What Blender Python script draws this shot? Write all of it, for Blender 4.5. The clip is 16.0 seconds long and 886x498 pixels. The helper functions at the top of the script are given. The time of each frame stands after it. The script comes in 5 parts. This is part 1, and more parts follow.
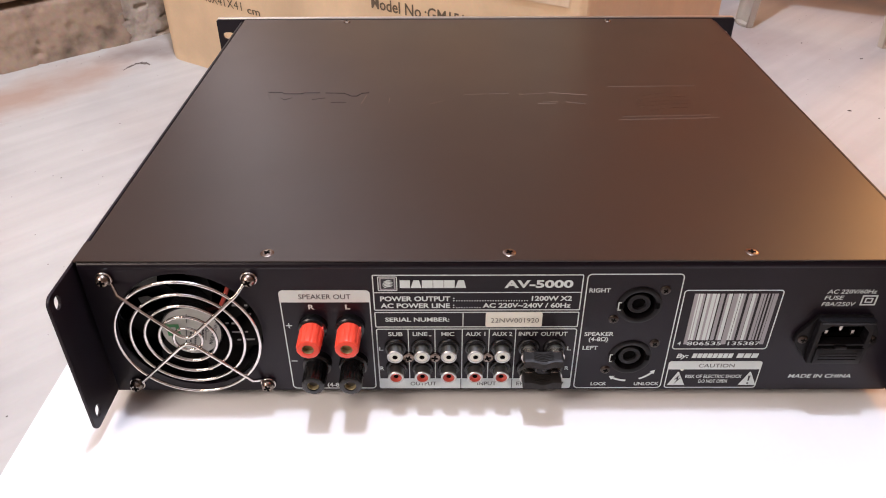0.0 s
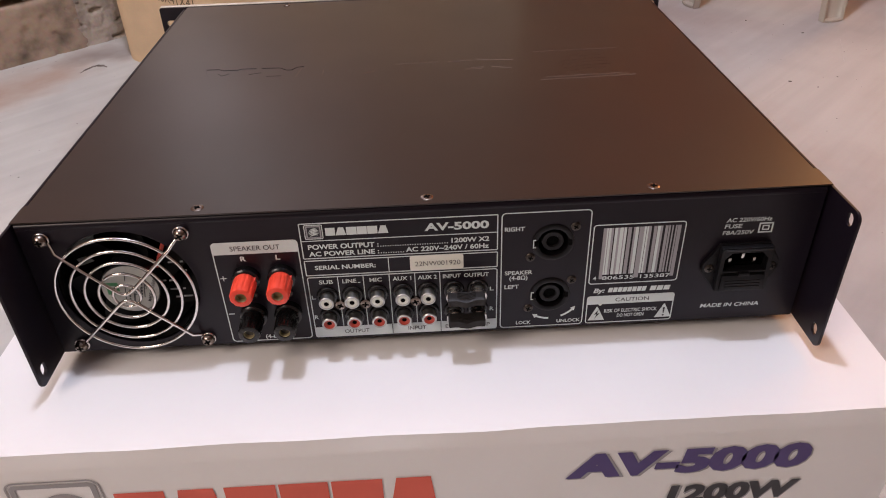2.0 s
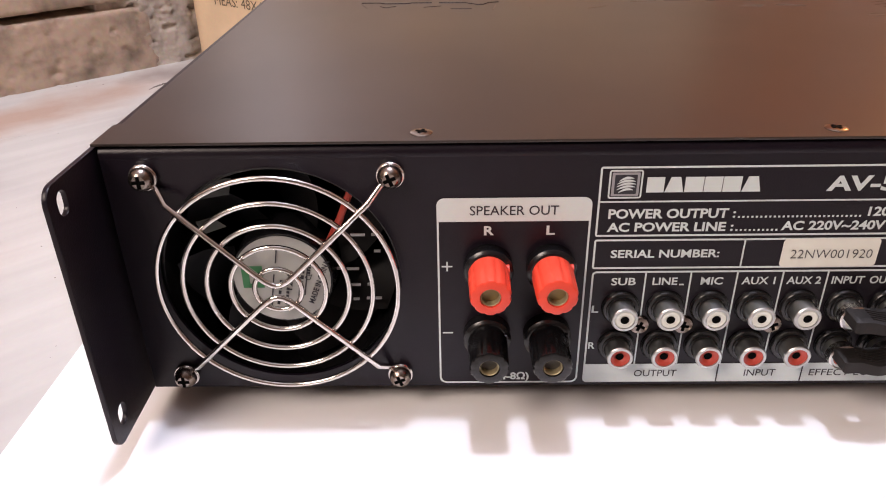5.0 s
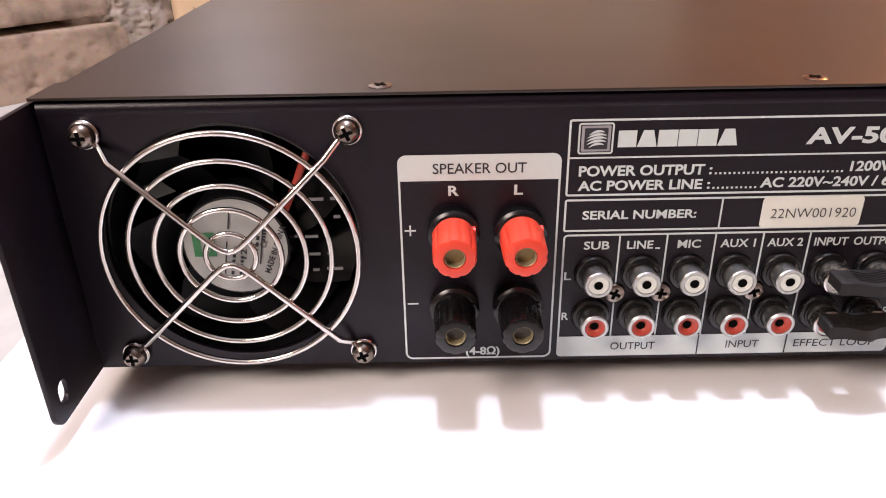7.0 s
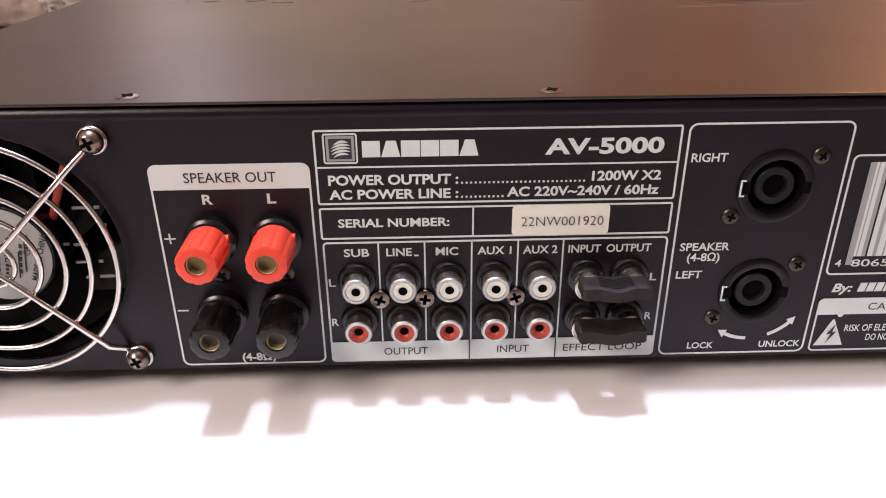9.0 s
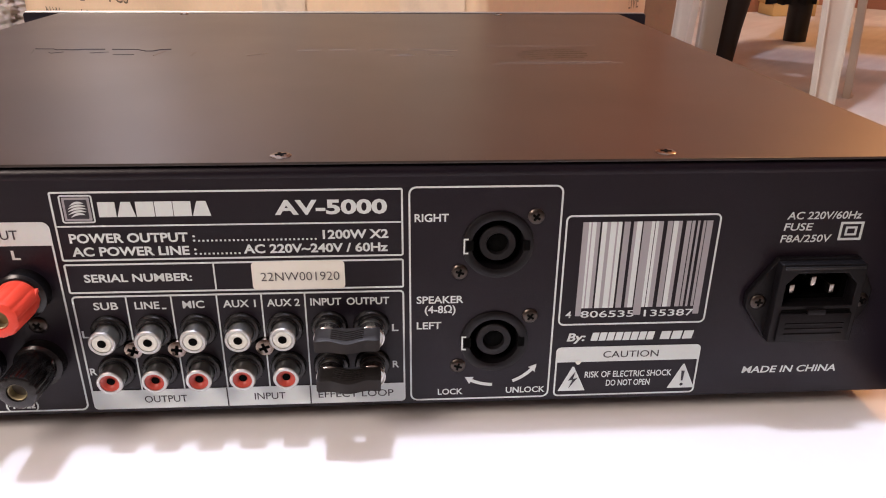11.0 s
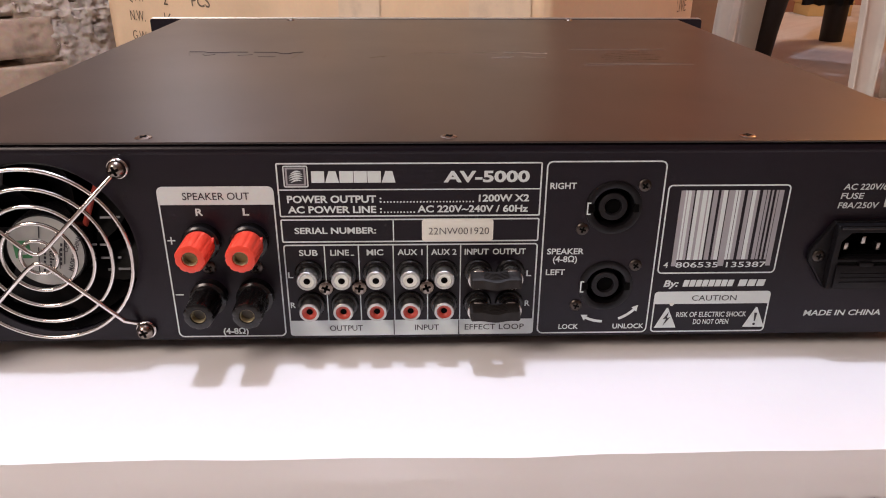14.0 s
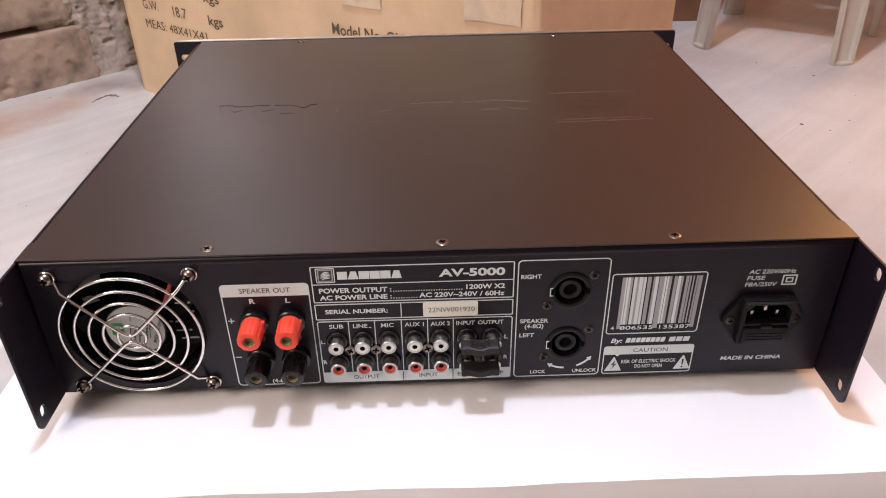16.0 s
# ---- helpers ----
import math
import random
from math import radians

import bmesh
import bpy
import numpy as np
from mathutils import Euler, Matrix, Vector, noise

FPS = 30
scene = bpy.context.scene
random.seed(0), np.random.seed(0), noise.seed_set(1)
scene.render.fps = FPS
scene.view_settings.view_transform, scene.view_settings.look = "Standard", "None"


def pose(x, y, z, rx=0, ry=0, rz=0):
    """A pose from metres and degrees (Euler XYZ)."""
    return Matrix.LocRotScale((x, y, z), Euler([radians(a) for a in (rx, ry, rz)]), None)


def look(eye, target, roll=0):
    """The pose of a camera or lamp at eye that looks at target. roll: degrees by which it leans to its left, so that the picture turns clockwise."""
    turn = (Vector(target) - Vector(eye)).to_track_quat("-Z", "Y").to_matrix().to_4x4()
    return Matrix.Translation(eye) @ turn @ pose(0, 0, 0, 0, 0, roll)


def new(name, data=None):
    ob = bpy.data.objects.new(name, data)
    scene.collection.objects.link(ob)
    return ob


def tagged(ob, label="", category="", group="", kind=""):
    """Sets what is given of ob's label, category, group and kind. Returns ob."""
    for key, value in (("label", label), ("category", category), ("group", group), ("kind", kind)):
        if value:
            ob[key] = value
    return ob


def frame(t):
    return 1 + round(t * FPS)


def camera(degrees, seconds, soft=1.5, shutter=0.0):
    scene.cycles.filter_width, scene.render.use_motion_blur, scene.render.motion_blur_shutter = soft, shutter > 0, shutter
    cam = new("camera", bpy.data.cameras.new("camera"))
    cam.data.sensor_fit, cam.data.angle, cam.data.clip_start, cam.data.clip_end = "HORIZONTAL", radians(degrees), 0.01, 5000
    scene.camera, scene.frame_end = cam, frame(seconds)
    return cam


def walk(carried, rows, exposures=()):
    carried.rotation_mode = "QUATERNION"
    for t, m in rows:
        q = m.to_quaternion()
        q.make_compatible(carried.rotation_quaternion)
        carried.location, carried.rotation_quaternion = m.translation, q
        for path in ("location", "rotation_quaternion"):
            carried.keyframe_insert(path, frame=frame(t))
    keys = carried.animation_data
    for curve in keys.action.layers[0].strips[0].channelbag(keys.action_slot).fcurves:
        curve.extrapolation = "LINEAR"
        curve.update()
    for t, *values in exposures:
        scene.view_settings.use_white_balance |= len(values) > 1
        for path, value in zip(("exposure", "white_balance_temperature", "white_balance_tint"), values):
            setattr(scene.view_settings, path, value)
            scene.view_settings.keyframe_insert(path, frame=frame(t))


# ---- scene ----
cam = camera(61.5, 16.0, 1.05)
PATH = [
    (0, (-0.03236, -0.3024, 0.45982), (-0.03846, 1.34589, -0.67293), -0.24),
    (0.5, (-0.02126, -0.32474, 0.47812), (-0.01367, 1.33781, -0.63358), -0.20),
    (1, (-0.0007, -0.35444, 0.47468), (-0.01291, 1.29852, -0.65119), -1.29),
    (1.5, (0.00036, -0.35778, 0.46931), (0.01587, 1.28949, -0.66481), -1.22),
    (2, (-0.00157, -0.33907, 0.44628), (0.04237, 1.31391, -0.67877), -1.98),
    (2.5, (-0.01024, -0.31936, 0.41952), (0.04296, 1.33475, -0.70347), -1.72),
    (3, (-0.0341, -0.29365, 0.39834), (0.03338, 1.35408, -0.73322), -0.02),
    (3.5, (-0.051, -0.26303, 0.37343), (0.05276, 1.40325, -0.72782), 0.97),
    (4, (-0.07476, -0.23929, 0.35672), (-0.00534, 1.43231, -0.73915), 1.32),
    (4.5, (-0.10599, -0.21714, 0.32927), (-0.14508, 1.53167, -0.64034), 0.19),
    (4.7, (-0.11273, -0.20675, 0.32494), (-0.15511, 1.54844, -0.63293), -0.67),
    (6.8, (-0.11322, -0.19995, 0.29886), (-0.10404, 1.58395, -0.60536), -0.81),
    (7, (-0.10571, -0.20152, 0.2977), (-0.10488, 1.58627, -0.59884), -1.02),
    (7.5, (-0.08798, -0.20447, 0.29219), (-0.07606, 1.59429, -0.58205), -1.47),
    (8, (-0.0733, -0.20247, 0.29921), (-0.0375, 1.57554, -0.61589), -1.36),
    (8.5, (-0.06127, -0.20553, 0.29506), (-0.00694, 1.57886, -0.6066), -0.24),
    (9, (-0.03809, -0.20727, 0.29925), (0.01197, 1.58819, -0.58043), -0.41),
    (9.5, (-0.01486, -0.20337, 0.30224), (0.05115, 1.6057, -0.548), 0.19),
    (10, (0.00543, -0.20381, 0.30283), (0.11354, 1.61133, -0.52999), 0.76),
    (10.2, (0.01411, -0.20573, 0.30287), (0.14688, 1.61144, -0.52193), 0.86),
    (12.3, (0.04272, -0.25733, 0.33393), (0.10017, 1.58034, -0.45327), 0.31),
    (12.5, (0.02842, -0.26412, 0.33333), (0.07364, 1.57797, -0.44428), 0.39),
    (13, (0.00658, -0.27103, 0.32557), (0.04646, 1.57177, -0.45063), 0.19),
    (13.5, (-0.00015, -0.26899, 0.31906), (0.08506, 1.57038, -0.46162), 0.92),
    (14, (-0.01109, -0.28716, 0.32642), (0.04439, 1.53844, -0.4885), 0.28),
    (14.5, (-0.00884, -0.30506, 0.34653), (0.07245, 1.47271, -0.56613), 0.51),
    (15, (-0.00896, -0.32273, 0.37328), (0.06639, 1.4259, -0.59449), 0.39),
    (15.5, (-0.00842, -0.32558, 0.40455), (0.03903, 1.38196, -0.63567), 0.02),
    (16, (-0.00682, -0.32614, 0.44743), (0.02977, 1.37288, -0.60709), -1.00),
]
EXPOSURES = [
    (0, 0.08, 6450, 18), (0.5, 0.06, 6450, 18), (1, 0, 6450, 19), (1.5, -0.44, 6500, 18), (2, -0.46, 6550, 20),
    (2.5, -0.48, 6600, 21), (3, -0.5, 6600, 22), (3.5, -0.48, 6600, 22), (4, -0.42, 6600, 22), (4.5, -0.03, 6600, 21),
    (7, 0.3, 6450, 21), (8.5, 0.3, 6450, 21), (9.5, 0.17, 6500, 22), (10, 0.17, 6550, 23), (12.5, 0.18, 6450, 20), (13.5, 0.1, 6450, 20),
    (14, -0.08, 6500, 21), (14.5, -0.47, 6600, 22), (15, -0.45, 6600, 22), (15.5, -0.38, 6600, 22), (16, -0.04, 6500, 20),
]
walk(cam, [(t, look(eye, target, roll)) for t, eye, target, roll in PATH], EXPOSURES)

TOP = 0.245          # height of the amplifier's lid above the floor
BOX = TOP - 0.098    # height of the white carton that it stands on

# ---------------------------------------------------------------- light
world = bpy.data.worlds.new("world")
world.use_nodes = True
world.node_tree.nodes["Background"].inputs["Color"].default_value = (0.9, 0.8, 0.7, 1)
world.node_tree.nodes["Background"].inputs["Strength"].default_value = 0.03
scene.world = world


def lamp(name, kind, m, power, color, size=0.1, tall=0.0):
    data = bpy.data.lights.new(name, kind)
    data.energy, data.color = power, color
    if kind == "AREA" and tall:
        data.shape, data.size, data.size_y = "RECTANGLE", size, tall
    elif kind == "AREA":
        data.shape, data.size = "DISK", size
    else:
        data.shadow_soft_size = size
    ob = new(name, data)
    ob.matrix_world = m
    return ob


lamp("ceiling_bulb", "POINT", pose(-0.12, 0.165, 2.30), 112, (0.76, 0.85, 1.0), 0.055)
lamp("warm_lamp", "POINT", pose(1.50, 0.55, 1.20), 15, (1.0, 0.36, 0.15), 0.15)
lamp("back_lamp", "POINT", pose(1.98, 2.22, 1.85), 52, (1.0, 0.57, 0.22), 0.12)
# unseen strip light, added for the pale streak mirrored in the lid
lamp("lid_streak_lamp", "AREA", look((-0.46, 1.19, 0.95), (0.23, 0.47, 0.95)), 0.45, (0.93, 0.97, 1.0), 0.14, 0.95)
# unseen fill from the front left, added to brighten carton and upright faces
lamp("left_fill_lamp", "AREA", look((-1.15, -0.95, 1.50), (-0.2, 0.5, 0.2)), 26, (1.0, 0.88, 0.74), 0.8)

# ---------------------------------------------------------------- materials
def material(name, color, rough=0.5, metal=0.0, spread=0.12, grain=400.0, stain=9.0, bump=0.0, spec=0.5, tint=None, coat=0.0):
    """A surface with fine grain and broad unevenness. spread: how much the colour varies; tint: the colour of the broad stains."""
    m = bpy.data.materials.new(name)
    m.use_nodes = True
    nt = m.node_tree
    b = nt.nodes["Principled BSDF"]
    b.inputs["Metallic"].default_value = metal
    b.inputs["Specular IOR Level"].default_value = spec
    b.inputs["Coat Weight"].default_value = coat
    co = nt.nodes.new("ShaderNodeTexCoord")
    fine, wide = nt.nodes.new("ShaderNodeTexNoise"), nt.nodes.new("ShaderNodeTexNoise")
    for n, s, d in ((fine, grain, 3.0), (wide, stain, 5.0)):
        n.inputs["Scale"].default_value, n.inputs["Detail"].default_value = s, d
        nt.links.new(co.outputs["Object"], n.inputs["Vector"])
    a = nt.nodes.new("ShaderNodeMix")
    a.data_type = "RGBA"
    dark = tint or tuple(c * (1 - 2 * spread) for c in color)
    a.inputs["A"].default_value, a.inputs["B"].default_value = (*color, 1), (*dark, 1)
    ramp = nt.nodes.new("ShaderNodeMapRange")
    ramp.inputs["From Min"].default_value, ramp.inputs["From Max"].default_value = 0.45, 0.75
    nt.links.new(wide.outputs["Fac"], ramp.inputs["Value"])
    nt.links.new(ramp.outputs["Result"], a.inputs["Factor"])
    g = nt.nodes.new("ShaderNodeMix")
    g.data_type, g.blend_type = "RGBA", "MULTIPLY"
    g.inputs["Factor"].default_value = spread
    nt.links.new(a.outputs["Result"], g.inputs["A"])
    nt.links.new(fine.outputs["Color"], g.inputs["B"])
    nt.links.new(g.outputs["Result"], b.inputs["Base Color"])
    r = nt.nodes.new("ShaderNodeMapRange")
    r.inputs["To Min"].default_value, r.inputs["To Max"].default_value = max(rough - 0.05, 0.02), min(rough + 0.07, 1)
    nt.links.new(wide.outputs["Fac"], r.inputs["Value"])
    nt.links.new(r.outputs["Result"], b.inputs["Roughness"])
    if bump:
        bp = nt.nodes.new("ShaderNodeBump")
        bp.inputs["Strength"].default_value, bp.inputs["Distance"].default_value = bump, 0.0004
        nt.links.new(fine.outputs["Fac"], bp.inputs["Height"])
        nt.links.new(bp.outputs["Normal"], b.inputs["Normal"])
    return m


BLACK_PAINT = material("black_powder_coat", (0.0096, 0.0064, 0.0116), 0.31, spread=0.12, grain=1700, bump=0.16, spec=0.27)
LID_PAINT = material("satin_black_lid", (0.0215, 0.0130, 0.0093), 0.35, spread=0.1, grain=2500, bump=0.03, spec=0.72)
INK = material("white_silkscreen_ink", (0.70, 0.78, 0.77), 0.6, spread=0.08, grain=900)
BAR_INK = material("grey_barcode_ink", (0.38, 0.38, 0.40), 0.6, spread=0.1, grain=900)
DARK_INK = material("dark_label_ink", (0.03, 0.03, 0.04), 0.6)
STAMP_INK = material("grey_stamp_ink", (0.13, 0.12, 0.12), 0.6, spread=0.3, grain=900)
GREY_CORE = material("dull_socket_metal", (0.10, 0.095, 0.085), 0.5, spread=0.2)
CHROME = material("chrome_wire", (0.78, 0.75, 0.72), 0.14, 1.0, spread=0.04)
NICKEL = material("nickel_plate", (0.62, 0.60, 0.57), 0.24, 1.0, spread=0.1)
SCREW_METAL = material("nickel_screw", (0.30, 0.25, 0.22), 0.26, 1.0, spread=0.15)
SLEEVE_METAL = material("dull_nickel_sleeve", (0.56, 0.57, 0.55), 0.36, 1.0, spread=0.15, grain=900)
DARK_SCREW = material("dark_nickel_screw", (0.10, 0.085, 0.075), 0.30, 1.0, spread=0.25, grain=900)
# black for recesses and holes, with their shade put into the colour
SLOT = material("recess_shade_black", (0.002, 0.002, 0.002), 0.8, spec=0.05)
RED_PLASTIC = material("red_plastic", (0.86, 0.072, 0.036), 0.32, spread=0.06)
RED_INSERT = material("red_insert", (0.46, 0.058, 0.036), 0.4, spread=0.06)
WHITE_INSERT = material("white_insert", (0.76, 0.79, 0.72), 0.4, spread=0.05)
BLACK_PLASTIC = material("black_plastic", (0.006, 0.006, 0.007), 0.25, spread=0.1)
MATT_PLASTIC = material("matt_black_plastic", (0.0045, 0.004, 0.005), 0.42, spread=0.1, grain=1500, bump=0.1, spec=0.22)
LINK_PLASTIC = material("dull_black_plug_plastic", (0.017, 0.0152, 0.015), 0.5, spread=0.15, grain=1500, bump=0.1, spec=0.35)
CORE_PLASTIC = material("grey_socket_core", (0.0055, 0.0047, 0.0058), 0.45, spread=0.1, spec=0.3)
BLADE_PLASTIC = material("black_blade_plastic", (0.0022, 0.0021, 0.0024), 0.42, spread=0.1, spec=0.18)
FLANGE_PLASTIC = material("black_socket_plastic", (0.0034, 0.0028, 0.0036), 0.40, spread=0.1, grain=1500, bump=0.05, spec=0.26)
GREY_PLASTIC = material("dark_grey_plastic", (0.010, 0.0098, 0.0108), 0.4, spread=0.1)
BRASS = material("dull_brass", (0.36, 0.27, 0.13), 0.45, 0.6, spread=0.2)
LINING = material("dull_brass_lining", (0.42, 0.36, 0.22), 0.45, 0.5, spread=0.15)
STICKER = material("paper_sticker", (0.86, 0.87, 0.78), 0.6, spread=0.05)
FAN_LABEL = material("silver_fan_label", (0.50, 0.51, 0.48), 0.35, spread=0.1, stain=60)
DULL_BOARD = material("dull_board", (0.060, 0.070, 0.062), 0.35, spread=0.35, grain=500, stain=90)
GREEN = material("green_print", (0.05, 0.25, 0.10), 0.5)
ALUMINIUM = material("brushed_aluminium", (0.75, 0.72, 0.68), 0.35, 1.0, spread=0.06, grain=700)
DASH_GREY = material("dull_dash_grey", (0.34, 0.34, 0.34), 0.5, spread=0.3, grain=900)
RUBBER = material("black_rubber", (0.012, 0.012, 0.012), 0.8)
WHITE_CARD = material("white_coated_card", (0.85, 0.84, 0.835), 0.45, spread=0.03, grain=300, stain=6, bump=0.05)
RED_PRINT = material("red_print", (0.76, 0.125, 0.075), 0.45, spread=0.05)
PURPLE_PRINT = material("purple_print", (0.075, 0.045, 0.19), 0.45, spread=0.05)
GREY_PRINT = material("grey_print", (0.34, 0.33, 0.34), 0.45, spread=0.05)
BLACK_PRINT = material("black_print", (0.03, 0.028, 0.035), 0.5, spread=0.05)
KRAFT = material("kraft_cardboard", (0.78, 0.585, 0.375), 0.60, spread=0.12, grain=260, stain=7, bump=0.3)
KRAFT_PRINT = material("carton_print", (0.13, 0.095, 0.06), 0.7)
FADED_PRINT = material("faded_carton_print", (0.30, 0.20, 0.12), 0.75, spread=0.4, grain=300, stain=80)
CLEAR_TAPE = material("clear_packing_tape", (0.74, 0.60, 0.43), 0.16, spread=0.1, stain=60, coat=0.6)
CREAM = material("cream_moulded_plastic", (0.52, 0.475, 0.39), 0.38, spread=0.07, grain=500, stain=12)
BLACK_CHAIR = material("black_chair_plastic", (0.004, 0.0037, 0.0037), 0.5)
CONCRETE = material("rough_concrete_block", (0.45, 0.335, 0.25), 0.92, spread=0.32, grain=130, stain=22, bump=1.0)
MORTAR = material("crumbly_mortar", (0.55, 0.465, 0.39), 0.95, spread=0.3, grain=160, stain=25, bump=1.0)
PLYWOOD = material("brown_plywood", (0.42, 0.17, 0.08), 0.6, spread=0.3, grain=120, stain=3)
DIM_WALL = material("dull_brown_wall_paint", (0.26, 0.20, 0.16), 0.85, spread=0.15, grain=150, stain=3, bump=0.3)
BROWN_RENDER = material("brown_render", (0.33, 0.22, 0.155), 0.9, spread=0.12, grain=150, stain=3, bump=0.4)
WHITEWASH = material("whitewashed_plaster", (0.76, 0.76, 0.75), 0.85, spread=0.08, grain=150, stain=3, bump=0.4)
PLASTER = material("pale_plaster", (0.58, 0.56, 0.54), 0.85, spread=0.12, grain=150, stain=3, bump=0.4)
BROWN_CARD = material("brown_carton_board", (0.30, 0.145, 0.068), 0.75, spread=0.2, grain=200, stain=6, bump=0.3)
FLOOR_SCRATCH = material("pale_floor_scratch", (0.66, 0.655, 0.64), 0.7)
SMUDGE = material("brown_smudge", (0.20, 0.165, 0.145), 0.85, spread=0.3, grain=300, stain=60)
# pale tone that paints the glints on the lid's right-hand ridges
RIDGE_GLINT = material("lid_ridge_glint", (0.175, 0.128, 0.10), 0.4, spread=0.4, grain=900, stain=70)
GRIT = material("dark_grit", (0.06, 0.05, 0.045), 0.85)
BROWN_TAPE = material("brown_parcel_tape", (0.22, 0.10, 0.05), 0.35)
YELLOW_CARD = material("yellow_card", (0.60, 0.38, 0.13), 0.7)


def floor_material():
    """White painted cement: faint grey patches, reddish smears and scattered dark specks."""
    m = material("white_painted_cement", (0.56, 0.557, 0.525), 0.55, spread=0.08, grain=220, stain=3.2, bump=0.25, tint=(0.38, 0.37, 0.36))
    nt = m.node_tree
    b = nt.nodes["Principled BSDF"]
    base = b.inputs["Base Color"].links[0].from_socket
    co = nt.nodes.new("ShaderNodeTexCoord")
    last = base
    for scale, cut, color, radius in ((26.0, 0.84, (0.06, 0.055, 0.05), 0.040), (48.0, 0.84, (0.10, 0.09, 0.08), 0.055), (90.0, 0.88, (0.16, 0.14, 0.12), 0.07)):
        v = nt.nodes.new("ShaderNodeTexVoronoi")
        v.inputs["Scale"].default_value = scale
        nt.links.new(co.outputs["Object"], v.inputs["Vector"])
        near = nt.nodes.new("ShaderNodeMath")
        near.operation = "LESS_THAN"
        near.inputs[1].default_value = radius
        nt.links.new(v.outputs["Distance"], near.inputs[0])
        sep = nt.nodes.new("ShaderNodeSeparateColor")
        nt.links.new(v.outputs["Color"], sep.inputs["Color"])
        pick = nt.nodes.new("ShaderNodeMath")
        pick.operation = "GREATER_THAN"
        pick.inputs[1].default_value = cut
        nt.links.new(sep.outputs["Red"], pick.inputs[0])
        both = nt.nodes.new("ShaderNodeMath")
        both.operation = "MULTIPLY"
        nt.links.new(near.outputs["Value"], both.inputs[0])
        nt.links.new(pick.outputs["Value"], both.inputs[1])
        mix = nt.nodes.new("ShaderNodeMix")
        mix.data_type = "RGBA"
        mix.inputs["B"].default_value = (*color, 1)
        nt.links.new(both.outputs["Value"], mix.inputs["Factor"])
        nt.links.new(last, mix.inputs["A"])
        last = mix.outputs["Result"]
    smear = nt.nodes.new("ShaderNodeTexNoise")
    smear.inputs["Scale"].default_value, smear.inputs["Detail"].default_value = 2.3, 6.0
    nt.links.new(co.outputs["Object"], smear.inputs["Vector"])
    amount = nt.nodes.new("ShaderNodeMapRange")
    amount.inputs["From Min"].default_value, amount.inputs["From Max"].default_value = 0.49, 0.74
    amount.inputs["To Max"].default_value = 0.45
    nt.links.new(smear.outputs["Fac"], amount.inputs["Value"])
    mix = nt.nodes.new("ShaderNodeMix")
    mix.data_type = "RGBA"
    mix.inputs["B"].default_value = (0.40, 0.27, 0.20, 1)
    nt.links.new(amount.outputs["Result"], mix.inputs["Factor"])
    nt.links.new(last, mix.inputs["A"])
    last = mix.outputs["Result"]
    brush = nt.nodes.new("ShaderNodeMapping")
    brush.inputs["Rotation"].default_value = (0, 0, radians(32))
    brush.inputs["Scale"].default_value = (3.0, 42.0, 1.0)
    nt.links.new(co.outputs["Object"], brush.inputs["Vector"])
    streak = nt.nodes.new("ShaderNodeTexNoise")
    streak.inputs["Scale"].default_value, streak.inputs["Detail"].default_value = 1.0, 4.0
    nt.links.new(brush.outputs["Vector"], streak.inputs["Vector"])
    tone = nt.nodes.new("ShaderNodeMapRange")
    tone.inputs["From Min"].default_value, tone.inputs["From Max"].default_value = 0.35, 0.68
    tone.inputs["To Min"].default_value, tone.inputs["To Max"].default_value = 0.94, 1.04
    nt.links.new(streak.outputs["Fac"], tone.inputs["Value"])
    grey = nt.nodes.new("ShaderNodeMix")
    grey.data_type, grey.blend_type = "RGBA", "MULTIPLY"
    grey.inputs["Factor"].default_value = 1.0
    nt.links.new(last, grey.inputs["A"])
    nt.links.new(tone.outputs["Result"], grey.inputs["B"])
    last = grey.outputs["Result"]
    # a long reddish smear and a grey-brown spill, with ragged rims
    for centre, size, turn, color, most in (((-0.06, 0.125), (0.36, 0.080), -14, (0.40, 0.25, 0.17), 0.75), ((0.18, 0.065), (0.09, 0.05), 20, (0.24, 0.20, 0.18), 0.70)):
        place = nt.nodes.new("ShaderNodeMapping")
        place.vector_type = "TEXTURE"
        place.inputs["Location"].default_value = (*centre, 0)
        place.inputs["Rotation"].default_value = (0, 0, radians(turn))
        place.inputs["Scale"].default_value = (*size, 1)
        nt.links.new(co.outputs["Object"], place.inputs["Vector"])
        far = nt.nodes.new("ShaderNodeVectorMath")
        far.operation = "LENGTH"
        nt.links.new(place.outputs["Vector"], far.inputs[0])
        rag = nt.nodes.new("ShaderNodeTexNoise")
        rag.inputs["Scale"].default_value, rag.inputs["Detail"].default_value = 14.0, 6.0
        nt.links.new(co.outputs["Object"], rag.inputs["Vector"])
        uneven = nt.nodes.new("ShaderNodeMath")
        uneven.operation = "MULTIPLY_ADD"
        uneven.inputs[1].default_value = 1.6
        nt.links.new(rag.outputs["Fac"], uneven.inputs[0])
        nt.links.new(far.outputs["Value"], uneven.inputs[2])
        amount = nt.nodes.new("ShaderNodeMapRange")
        amount.inputs["From Min"].default_value, amount.inputs["From Max"].default_value = 1.9, 0.9
        amount.inputs["To Max"].default_value = most
        nt.links.new(uneven.outputs["Value"], amount.inputs["Value"])
        stain = nt.nodes.new("ShaderNodeMix")
        stain.data_type = "RGBA"
        stain.inputs["B"].default_value = (*color, 1)
        nt.links.new(amount.outputs["Result"], stain.inputs["Factor"])
        nt.links.new(last, stain.inputs["A"])
        last = stain.outputs["Result"]
    nt.links.new(last, b.inputs["Base Color"])
    return m


FLOOR = floor_material()


